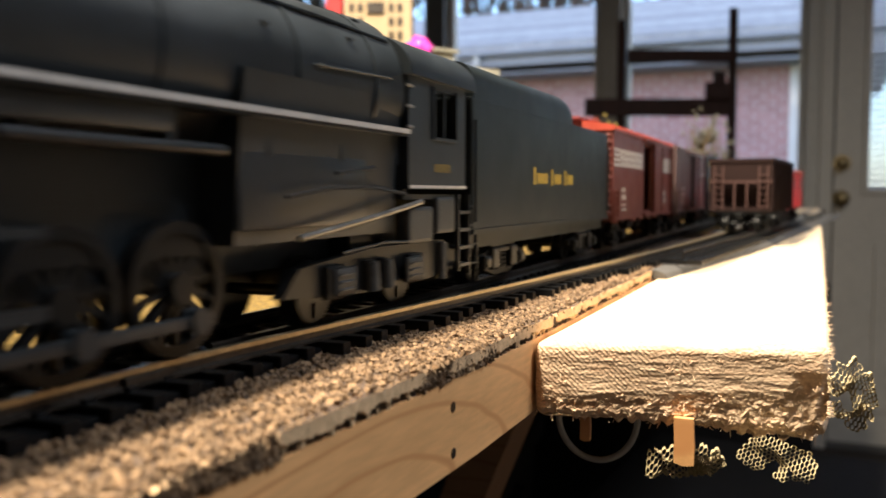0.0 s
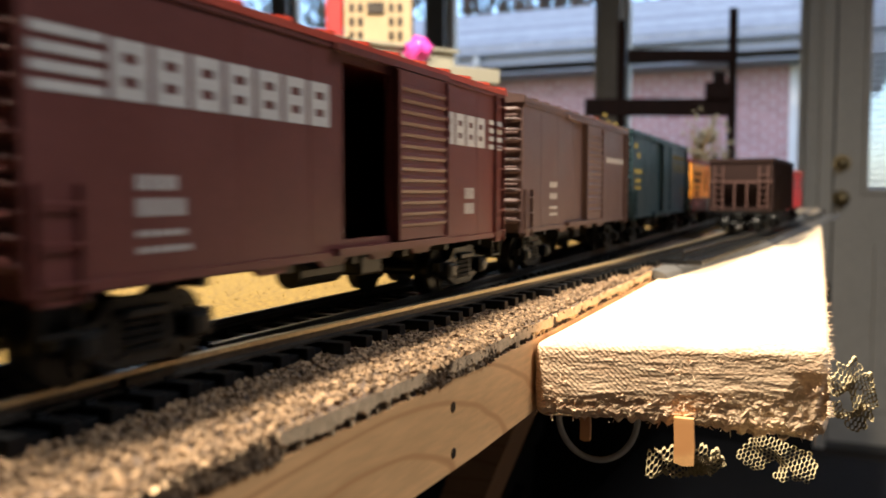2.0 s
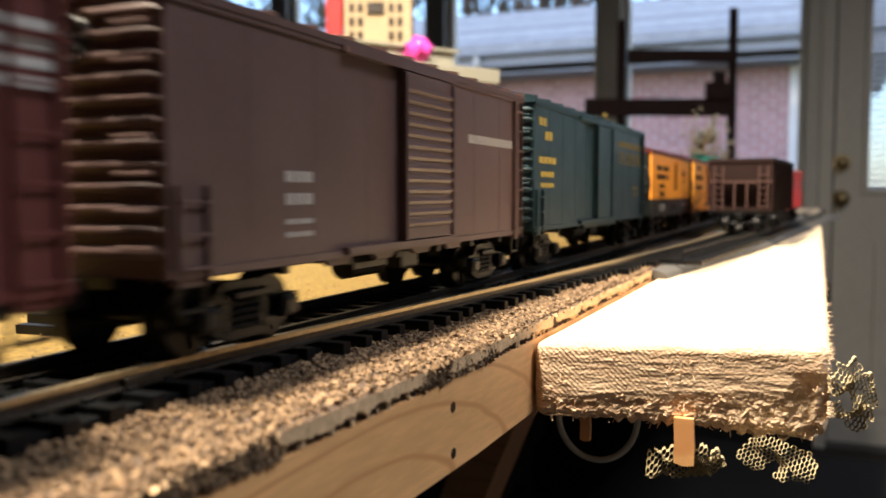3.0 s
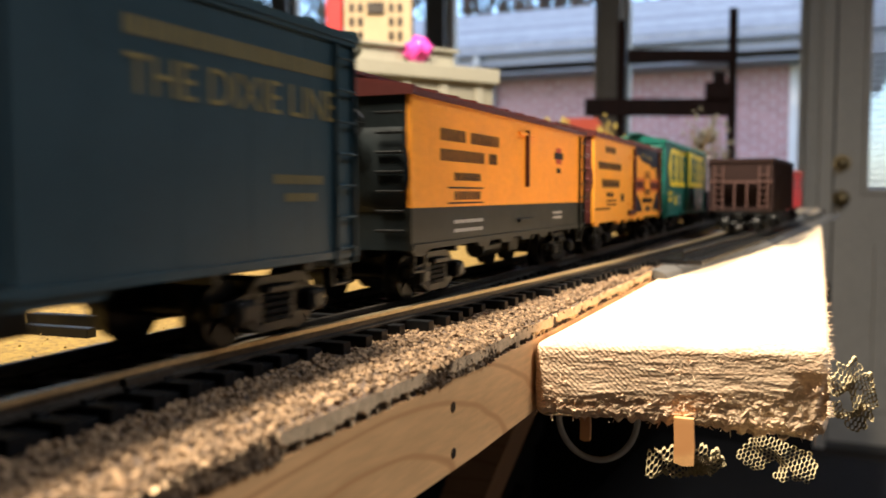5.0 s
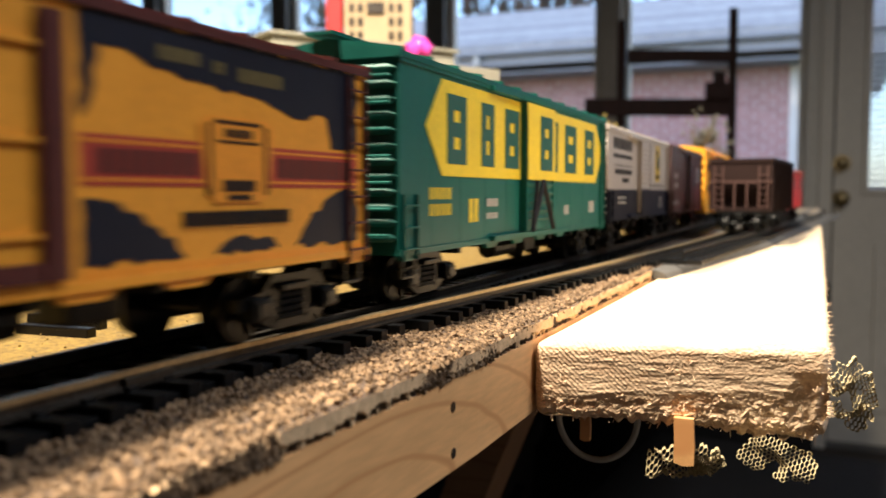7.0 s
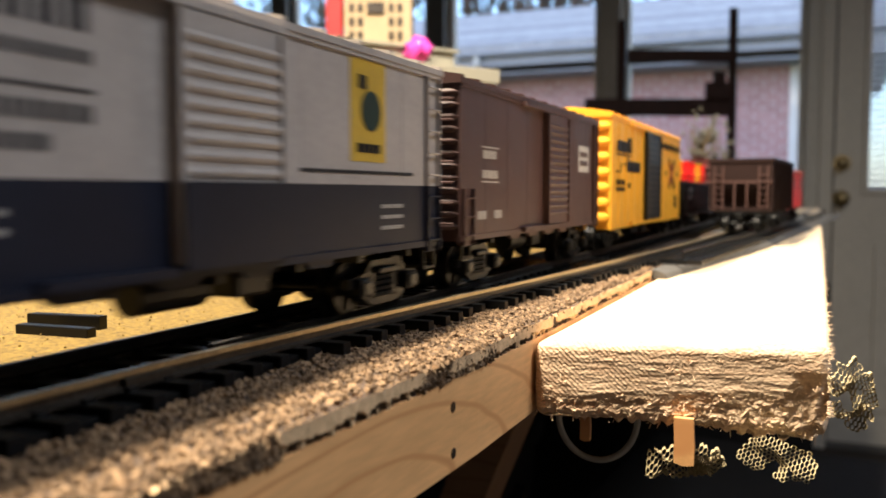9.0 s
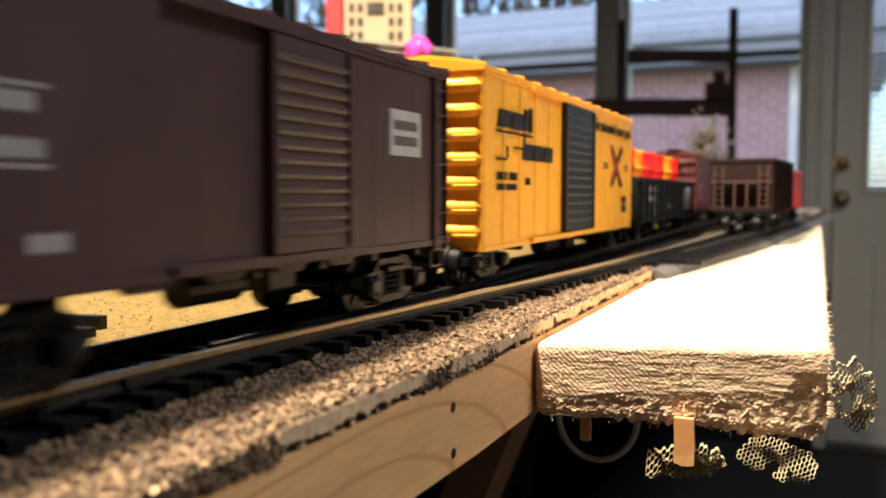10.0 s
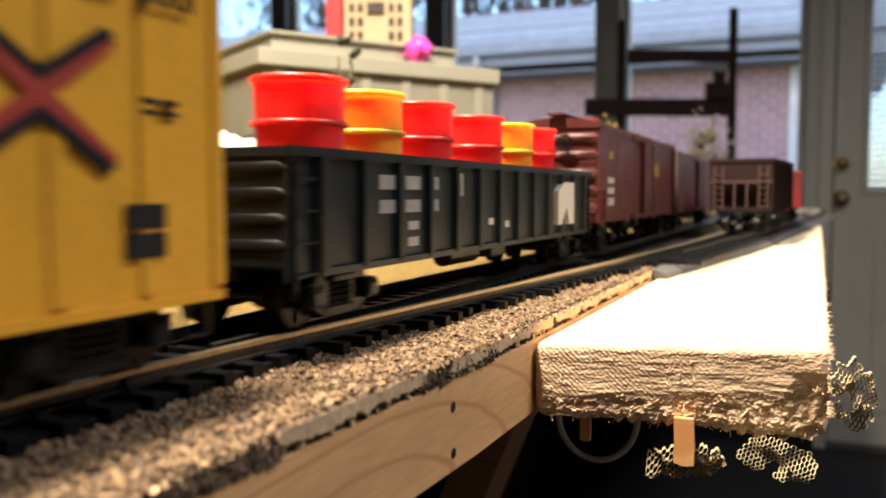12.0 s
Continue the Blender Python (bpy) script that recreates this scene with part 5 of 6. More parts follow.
for k in range(12):
    u = 0.72 + 0.27 * rnd.random()
    bm = bmesh.new()
    x, z = BX0 + (BX1 - BX0) * u, BT - BH - 0.0022 + rnd.uniform(-0.0012, 0.0014)
    y = board_front(u) + 0.0042
    w = rnd.uniform(0.0004, 0.0010)
    turn = Matrix.Translation((x, y, z)) @ Euler((rnd.uniform(-0.5, 0.3), 0, rnd.uniform(-0.7, 0.7))).to_matrix().to_4x4()
    prism(bm, [(-w, -0.0003), (w * 0.8, -0.0004), (w, 0.0002), (-w * 0.6, 0.0004)], "y", -0.0022, 0.002)
    bmesh.ops.transform(bm, matrix=turn, verts=bm.verts)
    part("splinter", bm, M["sawn"], board)
# Torn strips take the darker pine colour to paint them as shaded.
for x, z0, z1, w in ((-0.0452, 0.0062, 0.0055, 0.0011), (-0.0244, 0.0090, 0.0075, 0.0021)):
    bm = bmesh.new()
    lo = BT - BH
    prism(bm, [(x - w, lo + 0.001), (x + w * 0.9, lo + 0.001), (x + w * 1.05, lo - z0 * 0.55), (x + w * 1.0, lo - z0 * 0.97), (x - w * 0.1, lo - z0), (x - w * 0.95, lo - z0 * 0.94), (x - w * 0.9, lo - z0 * 0.5)], "y", 0.1808, 0.1824)
    part("torn_strip", bm, M["pine"], board, "hanging strip of torn wood")


def honeycomb(place, nx, nz, cell, depth, seed, turn):
    """A torn scrap of paper honeycomb: upright cell walls on a crumpled patch."""
    r = random.Random(seed)
    bm = bmesh.new()
    m = Matrix.Translation(place) @ turn
    done = set()
    for i in range(nx):
        for j in range(nz):
            cx, cz = (i - nx / 2) * cell * 1.5, (j - nz / 2 + (i % 2) * 0.5) * cell * math.sqrt(3)
            if (2 * (i - nx / 2 + 0.5) / nx) ** 2 + (2 * (j - nz / 2 + 0.5) / nz) ** 2 > 1.15 or noise.noise((cx * 260, cz * 260, seed * 3.1)) > 0.30 or r.random() < 0.12:
                continue
            for k in range(6):
                a, b = radians(60 * k), radians(60 * k + 60)
                p = (cx + cell * math.cos(a), cz + cell * math.sin(a))
                q = (cx + cell * math.cos(b), cz + cell * math.sin(b))
                key = tuple(sorted(((round(p[0], 5), round(p[1], 5)), (round(q[0], 5), round(q[1], 5)))))
                if key in done:
                    continue
                done.add(key)
                vs = []
                for (x, z), d in ((p, 0), (q, 0), (q, 1), (p, 1)):
                    n = 0.0012 * noise.noise((x * 300, z * 300, seed))
                    vs.append(Vector((x + n * 0.8, depth * (d - 0.5) * (1 + noise.noise((x * 300, z * 300, 4 + seed))) + 2.2 * n, z + n)))
                side = Vector((q[1] - p[1], 0, -(q[0] - p[0]))).normalized() * 0.000035
                lo = [bm.verts.new(m @ (c - side)) for c in vs]
                hi = [bm.verts.new(m @ (c + side)) for c in vs]
                bm.faces.new(lo)
                bm.faces.new(hi[::-1])
                for t in range(4):
                    bm.faces.new((lo[t], hi[t], hi[(t + 1) % 4], lo[(t + 1) % 4]))
    return part("paper_honeycomb", bm, M["paper"], board, "torn yellowed paper honeycomb")


honeycomb((-0.0240, 0.1834, BT - BH - 0.0084), 21, 8, 0.00050, 0.0009, 1, Euler((0.35, -0.15, 0.1)).to_matrix().to_4x4())
honeycomb((-0.0060, 0.184, BT - BH - 0.0060), 20, 8, 0.00050, 0.0009, 2, Euler((-0.3, 0.25, 0.2)).to_matrix().to_4x4())
honeycomb((0.0076, 0.188, BT - 0.0090), 11, 16, 0.00050, 0.0009, 3, Euler((0.1, -0.25, 0.3)).to_matrix().to_4x4())

# roadbed of the branch where it runs out over the board
bm = bmesh.new()
prev = None
for k in range(60):
    y = 0.315 + 0.016 * k
    c0 = TRACK_X + 0.020
    right = -0.0530 + 0.125 * (y - 0.285) - 0.055 * max(0, y - 0.5) + 0.0008 * noise.noise((y * 60, 1, 1))
    ring = [bm.verts.new(p) for p in ((c0, y, TOP - 0.0002), (right - 0.004, y, TOP - 0.0002), (right - 0.001, y, TOP - 0.0014), (right, y, BT + 0.0002), (c0, y, BT + 0.0002))]
    if not prev:
        bm.faces.new(ring)
    if prev:
        for i in range(5):
            bm.faces.new((prev[i], prev[(i + 1) % 5], ring[(i + 1) % 5], ring[i]))
    prev = ring
tagged(part("roadbed", bm, M["ballast"]), "grey roadbed strip curving under the branch track", "roadbed", kind="structure")

# table leg, cable, things in the dark below
bm = bmesh.new()
prism(bm, [(-0.5190, 0.0), (-0.4955, 0.0), (-0.1050, 0.9590), (-0.1285, 0.9590)], "y", 0.400, 0.438)
tagged(part("table_leg", bm, M["leg"]), "brown timber leg under the layout", "table leg", kind="structure")
for x, y in ((-1.5, -0.8), (-0.2, -0.8), (-1.5, 2.55), (-0.2, 2.55)):
    ob = part("table_leg", boxed(x - 0.045, x + 0.045, y - 0.019, y + 0.019, 0, TOP - 0.013, bevel=0.002), M["leg"])
    tagged(ob, "brown timber leg under the layout", "table leg", kind="structure")
bm = bmesh.new()
pts = []
for k in range(41):
    a = math.pi + math.pi * k / 40
    pts.append((-0.0508 + 0.0098 * math.cos(a), 0.215 + 0.004 * k / 40, 0.9423 + 0.0110 * math.sin(a) + (0.006 if k in (0, 40) else 0)))
tube(bm, pts, 0.0008, seg=10)
tagged(smooth(part("cable", bm, M["wire"]), 60), "loop of white electric cable hanging under the board", "cable")

# Dark boxes added to keep the space under the layout in shade.
for x, y, w, d, hh, a in ((-0.62, 1.05, 0.50, 0.42, 0.62, 8), (-0.05, 1.30, 0.42, 0.40, 0.55, -5), (-0.30, 1.95, 0.60, 0.45, 0.80, 3)):
    bin_ = thing("shade_box", "dark box added to fill the shade under the layout", "storage bin", pose(x, y, 0, 0, 0, a), "bins under the layout")
    bm = bmesh.new()
    prism(bm, [(-w / 2 + 0.03, 0), (w / 2 - 0.03, 0), (w / 2, hh), (-w / 2, hh)], "y", -d / 2, d / 2)
    part("tub", bm, M["bin"], bin_)
    part("lid", boxed(-w / 2 - 0.012, w / 2 + 0.012, -d / 2 - 0.012, d / 2 + 0.012, hh, hh + 0.03, bevel=0.006), M["bin"], bin_)
    for k in (-1, 1):
        part("handle", boxed(k * w * 0.5 - 0.015, k * w * 0.5 + 0.015, -0.06, 0.06, hh - 0.06, hh - 0.03, bevel=0.006), M["bin"], bin_)

# loose sleepers on the sand behind the track
for x, y, z, a in ((-0.1392, 0.1262, -0.0013, 4), (-0.1450, 0.1345, -0.0004, 8)):
    bm = boxed(-0.0090, 0.0090, -0.0013, 0.0013, 0, 0.0030, bevel=0.0002)
    ob = part("loose_sleeper", bm, M["tie"])
    ob.matrix_basis = pose(x, y, TOP - 0.0006 + z, 0, 0, a)
    tagged(ob, "dark loose model sleeper lying on golden sand", "sleeper", "loose sleepers")


# standing cars on the branch
def hopper_car(place, turn):
    car = thing("hopper_car", "brown open hopper car standing on the branch track", "hopper car", pose(*place, 0, 0, turn))
    L, W = 0.105, 0.0350
    h = W / 2
    underframe(car, L, 0.0120, W)
    for y in (0.017, L - 0.017):
        truck(car, y)
    coupler(car, 0, -1)
    bm = bmesh.new()
    top, sill, t = 0.0425, 0.0125, 0.0012
    for side in (-1, 1):
        box(bm, *sorted((side * (h - t), side * h)), 0, L, sill, top)
    for y in (0.0, L - t):
        box(bm, -h + t, h - t, y, y + t, 0.0300, top)
    for y, z in ((0.006, 0.0), (L - 0.006 - t, 0.0)):
        box(bm, -h + t, h - t, y + 0.004, y + 0.004 + t, sill, 0.0300)
    part("body", bm, M["hopper_brown"], car)
    for y in (-0.0008, L - 0.0004):
        part("top_rail", boxed(-h - 0.0005, h + 0.0005, y, y + 0.0014, top - 0.0020, top + 0.0004), M["hopper_brown"], car)
        part("end_beam", boxed(-h, h, y, y + 0.0012, 0.0285, 0.0300), M["tuscan"], car)
        part("end_sill", boxed(-h, h, y, y + 0.0012, sill, sill + 0.0020), M["hopper_brown"], car)
    for side in (-1, 1):
        part("top_rail", boxed(*sorted((side * (h - 0.0005), side * (h + 0.0010))), 0.0007, L - 0.0005, top - 0.0015, top + 0.0004), M["hopper_brown"], car)
    bm = bmesh.new()
    for x in (-0.0148, -0.0100, -0.0035, 0.0035, 0.0100, 0.0148):
        box(bm, x - 0.0005, x + 0.0005, -0.0008, 0.0004, sill, 0.0385 if abs(x) > 0.009 else 0.0295)
    part("end_post", bm, M["tuscan"], car)
    bm = bmesh.new()
    for x in (-0.0124, 0.0124):
        for k in range(6):
            z = 0.0150 + k * 0.0036
            cyl(bm, (x - 0.0026, -0.0010, z), (x + 0.0026, -0.0010, z), 0.00035, seg=6)
    part("end_ladder", bm, M["tuscan"], car)
    for k in range(8):
        y = 0.006 + (L - 0.012) * k / 7
        for side in (-1, 1):
            bm = boxed(*sorted((side * (h - 0.0002), side * (h + 0.0012))), y - 0.0009, y + 0.0009, sill, top - 0.001)
            part("side_rib", bm, M["hopper_brown"], car)
    bm = bmesh.new()
    rr = random.Random(8)
    for _ in range(260):
        m = Matrix.Translation((rr.uniform(-h + 0.003, h - 0.003), rr.uniform(0.004, L - 0.004), 0.0375 + rr.uniform(-0.001, 0.0018)))
        bmesh.ops.create_icosphere(bm, subdivisions=1, radius=rr.uniform(0.001, 0.002), matrix=m)
    part("coal_load", bm, M["truck"], car)
    return car


def caboose(place, turn):
    car = thing("caboose", "bright red caboose standing behind the hopper car", "caboose", pose(*place, 0, 0, turn))
    L, W = 0.100, 0.0335
    underframe(car, L, 0.0120, W)
    for y in (0.017, L - 0.017):
        truck(car, y)
    part("body", boxed(-W / 2, W / 2, 0.008, L - 0.008, 0.0120, 0.0380, bevel=0.0004), M["sign_red"], car)
    roof(car, L, W, 0.0380, "red_roof", board=True)
    part("cupola", boxed(-0.012, 0.012, 0.040, 0.062, 0.0385, 0.0450, bevel=0.0005), M["sign_red"], car)
    for y in (0.022, 0.072):
        part("window", boxed(W / 2 - 0.0006, W / 2 + 0.0003, y, y + 0.006, 0.026, 0.034), M["window_dark"], car)
    bm = bmesh.new()
    for x in (-0.013, -0.005, 0.005, 0.013):
        cyl(bm, (x, 0.001, 0.012), (x, 0.001, 0.024), 0.0004, seg=6)
    cyl(bm, (-0.014, 0.001, 0.024), (0.014, 0.001, 0.024), 0.0004, seg=6)
    box(bm, -0.015, 0.015, 0, 0.009, 0.011, 0.0122)
    part("end_platform", bm, M["sign_red"], car)
    return car


hopper_car((branch(0.530)[2], 0.530, RAIL), -4)
caboose((branch(0.655)[2], 0.655, RAIL), -3.5)


# ---- model buildings and trees behind the track ----
def flat_building():
    ob = thing("model_building", "cream flat-roofed model building with stepped parapet", "building", pose(-0.354, 0.522, TOP - 0.0008, 0, 0, 57))
    base = 0.1302
    b = part("lower_storey", boxed(-0.012, 0.190, -0.0, 0.200, 0, base - 0.012, bevel=0.0008), M["cream"], ob)
    part("cornice", boxed(-0.016, 0.194, -0.004, 0.204, base - 0.012, base, bevel=0.001), M["cream_trim"], ob, "pale cream cornice")
    u = part("parapet", boxed(0.0, 0.159, 0.012, 0.190, base, base + 0.0125, bevel=0.0008), M["cream_trim"], ob)
    bm = boxed(-0.003, 0.162, 0.009, 0.193, base + 0.0125, base + 0.0150, bevel=0.0006)
    part("coping", bm, M["cream_trim"], ob)
    for k in range(5):
        w = part("window", boxed(0.012 + k * 0.035, 0.030 + k * 0.035, -0.0012, 0.0008, 0.030, 0.070), M["window_dark"], b)
    for k in range(6):
        part("pilaster", boxed(0.0005 + k * 0.035 - 0.004, 0.0005 + k * 0.035 + 0.004, -0.0009, 0.0004, 0, base - 0.012, bevel=0.0003), M["cream_trim"], ob)
    for k in range(5):
        part("side_window", boxed(-0.0135, -0.0110, 0.016 + k * 0.036, 0.034 + k * 0.036, 0.030, 0.070), M["window_dark"], b)
    return ob


def tower_building():
    ob = thing("model_tower", "pale orange tall model building with red sign and dark windows", "building", pose(-0.512, 0.890, TOP - 0.0008, 0, 0, 23))
    w, hh = 0.078, 0.33
    b = part("wall", boxed(0, w, 0, 0.07, 0, hh, bevel=0.001), M["tower"], ob)
    part("roof", boxed(-0.004, w + 0.004, -0.004, 0.074, hh, hh + 0.006, bevel=0.001), M["cream_trim"], ob)
    for x in (0.006, 0.016, 0.052, 0.062):
        for z in (0.206, 0.222, 0.238, 0.254, 0.270, 0.286, 0.305):
            part("window", boxed(x, x + 0.006, -0.0012, 0.0006, z, z + 0.010), M["window_dark"], b)
    for z in (0.236, 0.262, 0.290):
        part("bay_window", boxed(0.027, 0.047, -0.004, 0.0006, z, z + 0.013, bevel=0.0006), M["window_dark"], b)
    s = part("sign", boxed(-0.020, -0.002, -0.008, 0.012, 0.204, 0.320, bevel=0.001), M["sign_red"], ob, "red vertical sign board")
    part("awning", boxed(0.022, 0.060, -0.012, 0.0, -0.004, 0.004, turn=Matrix.Translation((0, 0, 0.286)) @ Matrix.Rotation(radians(18), 4, "Y")), M["sign_red"], ob, "red slanted awning")
    return ob


flat_building()
tower_building()
bm = bmesh.new()
bmesh.ops.create_icosphere(bm, subdivisions=3, radius=0.0108)
for v in bm.verts:
    v.co *= 1 + 0.30 * noise.noise(v.co * 210)
pk = smooth(part("pink_ornament", bm, M["pink"]), 60)
pk.matrix_basis = pose(-0.2925, 0.624, 1.1120)
tagged(pk, "shiny crumpled pink ornament on the model building", "ornament")


def shrub(place, height, spread, leaf, seed, label, clumps=90):
    ob = thing("model_tree", label, "model tree", pose(*place), "model trees")
    r = random.Random(seed)
    bm = bmesh.new()
    tips = []
    cyl(bm, (0, 0, 0), (0, 0, height * 0.45), height * 0.03, height * 0.018, seg=7)
    for _ in range(14):
        a, z = r.random() * 6.28, height * r.uniform(0.25, 0.45)
        tip = Vector((math.cos(a) * spread * r.uniform(0.2, 0.9), math.sin(a) * spread * r.uniform(0.2, 0.9), height * r.uniform(0.55, 1)))
        mid = Vector((tip.x * 0.4, tip.y * 0.4, (z + tip.z) / 2))
        tube(bm, [(0, 0, z), mid, tip], height * 0.008, seg=5)
        tips += [tip, mid.lerp(tip, 0.6)]
    part("trunk", bm, M["twig"], ob)
    bm = bmesh.new()
    for _ in range(clumps):
        p = r.choice(tips) + Vector((r.gauss(0, 1), r.gauss(0, 1), r.gauss(0, 1))) * height * 0.06
        m = Matrix.Translation(p) @ Euler((r.random() * 6, r.random() * 6, r.random() * 6)).to_matrix().to_4x4() @ Matrix.Diagonal((1, 0.6, 0.25, 1))
        bmesh.ops.create_icosphere(bm, subdivisions=1, radius=height * r.uniform(0.02, 0.05), matrix=m)
    part("crown", bm, M[leaf], ob)
    return ob


def at_view(px, depth):
    """Plan position seen px across at a depth from the lens."""
    a = (px - 784) / 1530
    return (a * 0.9172 - 0.3984) * depth, (0.9172 + a * 0.3984) * depth


G0 = TOP - 0.0008
for px, depth, hh, sp, leaf, seed in ((985, 0.95, 0.118, 0.014, "leaf_yellow", 1), (1068, 1.0, 0.112, 0.014, "leaf_yellow", 2), (1232, 1.15, 0.128, 0.020, "leaf_pale", 3), (1262, 1.2, 0.125, 0.018, "leaf_pale", 4)):
    x, y = at_view(px, depth)
    shrub((x, y, G0), hh, sp, leaf, seed, ("yellow leafy" if leaf == "leaf_yellow" else "pale wiry") + " model tree on the layout")
x, y = at_view(612, 0.58)
shrub((x, y, G0), 0.119, 0.013, "leaf_green", 9, "dark wiry model tree before the cream building", 40)
x, y = at_view(1025, 1.05)
hs = thing("model_house", "small orange-roofed model house", "building", pose(x, y, G0, 0, 0, 24))
part("wall", boxed(-0.03, 0.03, 0, 0.04, 0, 0.095), M["cream"], hs)
bm = bmesh.new()
prism(bm, [(-0.034, 0.094), (-0.020, 0.118), (0.020, 0.118), (0.034, 0.094)], "y", -0.004, 0.044)
part("roof", bm, M["red_roof"], hs)

bm = bmesh.new()
bmesh.ops.create_icosphere(bm, subdivisions=4, radius=1)
for v in bm.verts:
    k = 1 + 0.35 * noise.noise(v.co * 1.6) + 0.12 * noise.noise(v.co * 5)
    v.co = Vector((v.co.x * 0.028 * k, v.co.y * 0.030 * k, max(0, v.co.z * 0.056 * k)))
x, y = at_view(412, 0.45)
rock = part("plaster_rock", bm, M["plaster"])
rock.matrix_basis = pose(x, y, G0)
tagged(rock, "white plaster rock standing on the golden deck", "model rock")

# ---- the room ----
WY = 3.68
bm = boxed(-5, 2.2, -2.6, WY, -0.06, 0)
tagged(part("floor", bm, M["floor"]), "dark floor of the train room", "floor", kind="structure")
bm = boxed(-5, 2.2, -2.6, WY + 0.12, 2.45, 2.51)
tagged(part("ceiling", bm, M["ceiling"]), "white painted ceiling", "ceiling", kind="structure")
for nm, b in (("wall_west", (-5.1, -5, -2.6, WY + 0.12, 0, 2.45)), ("wall_east", (2.2, 2.3, -2.6, WY + 0.12, 0, 2.45)), ("wall_south", (-5, 2.2, -2.7, -2.6, 0, 2.45))):
    tagged(part(nm, boxed(*b), M["wall"]), "plain beige painted wall", "wall", kind="structure")
bm = bmesh.new()
box(bm, -5, -0.005, WY, WY + 0.12, 0, 0.93)
box(bm, -5, -0.005, WY, WY + 0.12, 2.25, 2.45)
box(bm, 0.98, 2.2, WY, WY + 0.12, 0, 2.45)
box(bm, -0.005, 0.98, WY, WY + 0.12, 2.10, 2.45)
tagged(part("wall_north", bm, M["wall"]), "beige wall with a row of windows and a door", "wall", kind="structure")
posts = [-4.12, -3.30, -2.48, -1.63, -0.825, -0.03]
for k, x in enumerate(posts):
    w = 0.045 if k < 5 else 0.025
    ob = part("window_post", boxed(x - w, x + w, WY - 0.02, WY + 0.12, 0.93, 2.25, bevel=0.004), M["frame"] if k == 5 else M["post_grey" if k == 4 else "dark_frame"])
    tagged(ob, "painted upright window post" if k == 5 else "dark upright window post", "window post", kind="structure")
for k, (a, b) in enumerate(zip(posts, posts[1:])):
    win = thing("window_%d" % (k + 1), "tall window with a dark meeting rail", "window", kind="structure")
    a, b = a + 0.045, b - (0.045 if k < 4 else 0.025)
    bm = bmesh.new()
    box(bm, a, b, WY + 0.03, WY + 0.07, 0.93, 0.97)
    box(bm, a, b, WY + 0.03, WY + 0.07, 2.21, 2.25)
    box(bm, a, a + 0.03, WY + 0.03, WY + 0.07, 0.97, 2.21)
    box(bm, b - 0.03, b, WY + 0.03, WY + 0.07, 0.97, 2.21)
    part("window_frame", bm, M["frame"], win)
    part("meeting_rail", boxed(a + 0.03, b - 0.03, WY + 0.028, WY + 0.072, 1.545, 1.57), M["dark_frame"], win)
    pane = part("pane", boxed(a + 0.03, b - 0.03, WY + 0.048, WY + 0.052, 0.97, 2.21), M["clear"], win)
    pane.visible_shadow = False
ob = part("door_jamb", boxed(-0.005, 0.045, WY - 0.03, WY + 0.12, 0, 2.10, bevel=0.004), M["door"])
tagged(ob, "off-white door jamb", "door frame", kind="structure")
# Strip added to block daylight and darken the gap beside the leaf.
ob = part("door_stop", boxed(0.030, 0.075, WY + 0.068, WY + 0.090, 0, 2.10), M["dark_frame"])
tagged(ob, "dark strip added behind the door gap", "door frame", kind="structure")
ob = part("threshold", boxed(0.045, 0.98, WY - 0.01, WY + 0.12, 0, 0.022), M["dark_frame"])
tagged(ob, "dark door threshold", "threshold", kind="structure")
dr = thing("door_1", "off-white exterior door with brass knob and blinds behind glass", "door", kind="structure")
bm = bmesh.new()
box(bm, 0.052, 0.160, WY + 0.02, WY + 0.065, 0.01, 2.07)
box(bm, 0.840, 0.950, WY + 0.02, WY + 0.065, 0.01, 2.07)
box(bm, 0.160, 0.840, WY + 0.02, WY + 0.065, 0.01, 1.005)
box(bm, 0.160, 0.840, WY + 0.02, WY + 0.065, 1.95, 2.07)
part("leaf", bm, M["door"], dr)
bm = bmesh.new()
for q in ((0.150, 0.172, 0.995, 1.96), (0.828, 0.850, 0.995, 1.96), (0.172, 0.828, 0.995, 1.017), (0.172, 0.828, 1.938, 1.96)):
    box(bm, q[0], q[1], WY + 0.008, WY + 0.022, q[2], q[3], bevel=0.003)
part("lite_frame", bm, M["door"], dr)
pane = part("pane", boxed(0.16, 0.84, WY + 0.060, WY + 0.063, 1.005, 1.95), M["clear"], dr)
pane.visible_shadow = False
for k in range(38):
    z = 1.022 + k * 0.0245
    bm = boxed(0.165, 0.835, -0.011, 0.011, -0.0006, 0.0006, turn=Matrix.Translation((0, WY + 0.042, z)) @ Matrix.Rotation(radians(50), 4, "X"))
    part("blind_slat", bm, M["blind"], dr)
bm = bmesh.new()
for q in ((0.20, 0.47, 0.15, 0.80), (0.53, 0.80, 0.15, 0.80)):
    box(bm, q[0], q[1], WY + 0.012, WY + 0.0215, q[2], q[3], bevel=0.006)
part("raised_panel", bm, M["door"], dr)
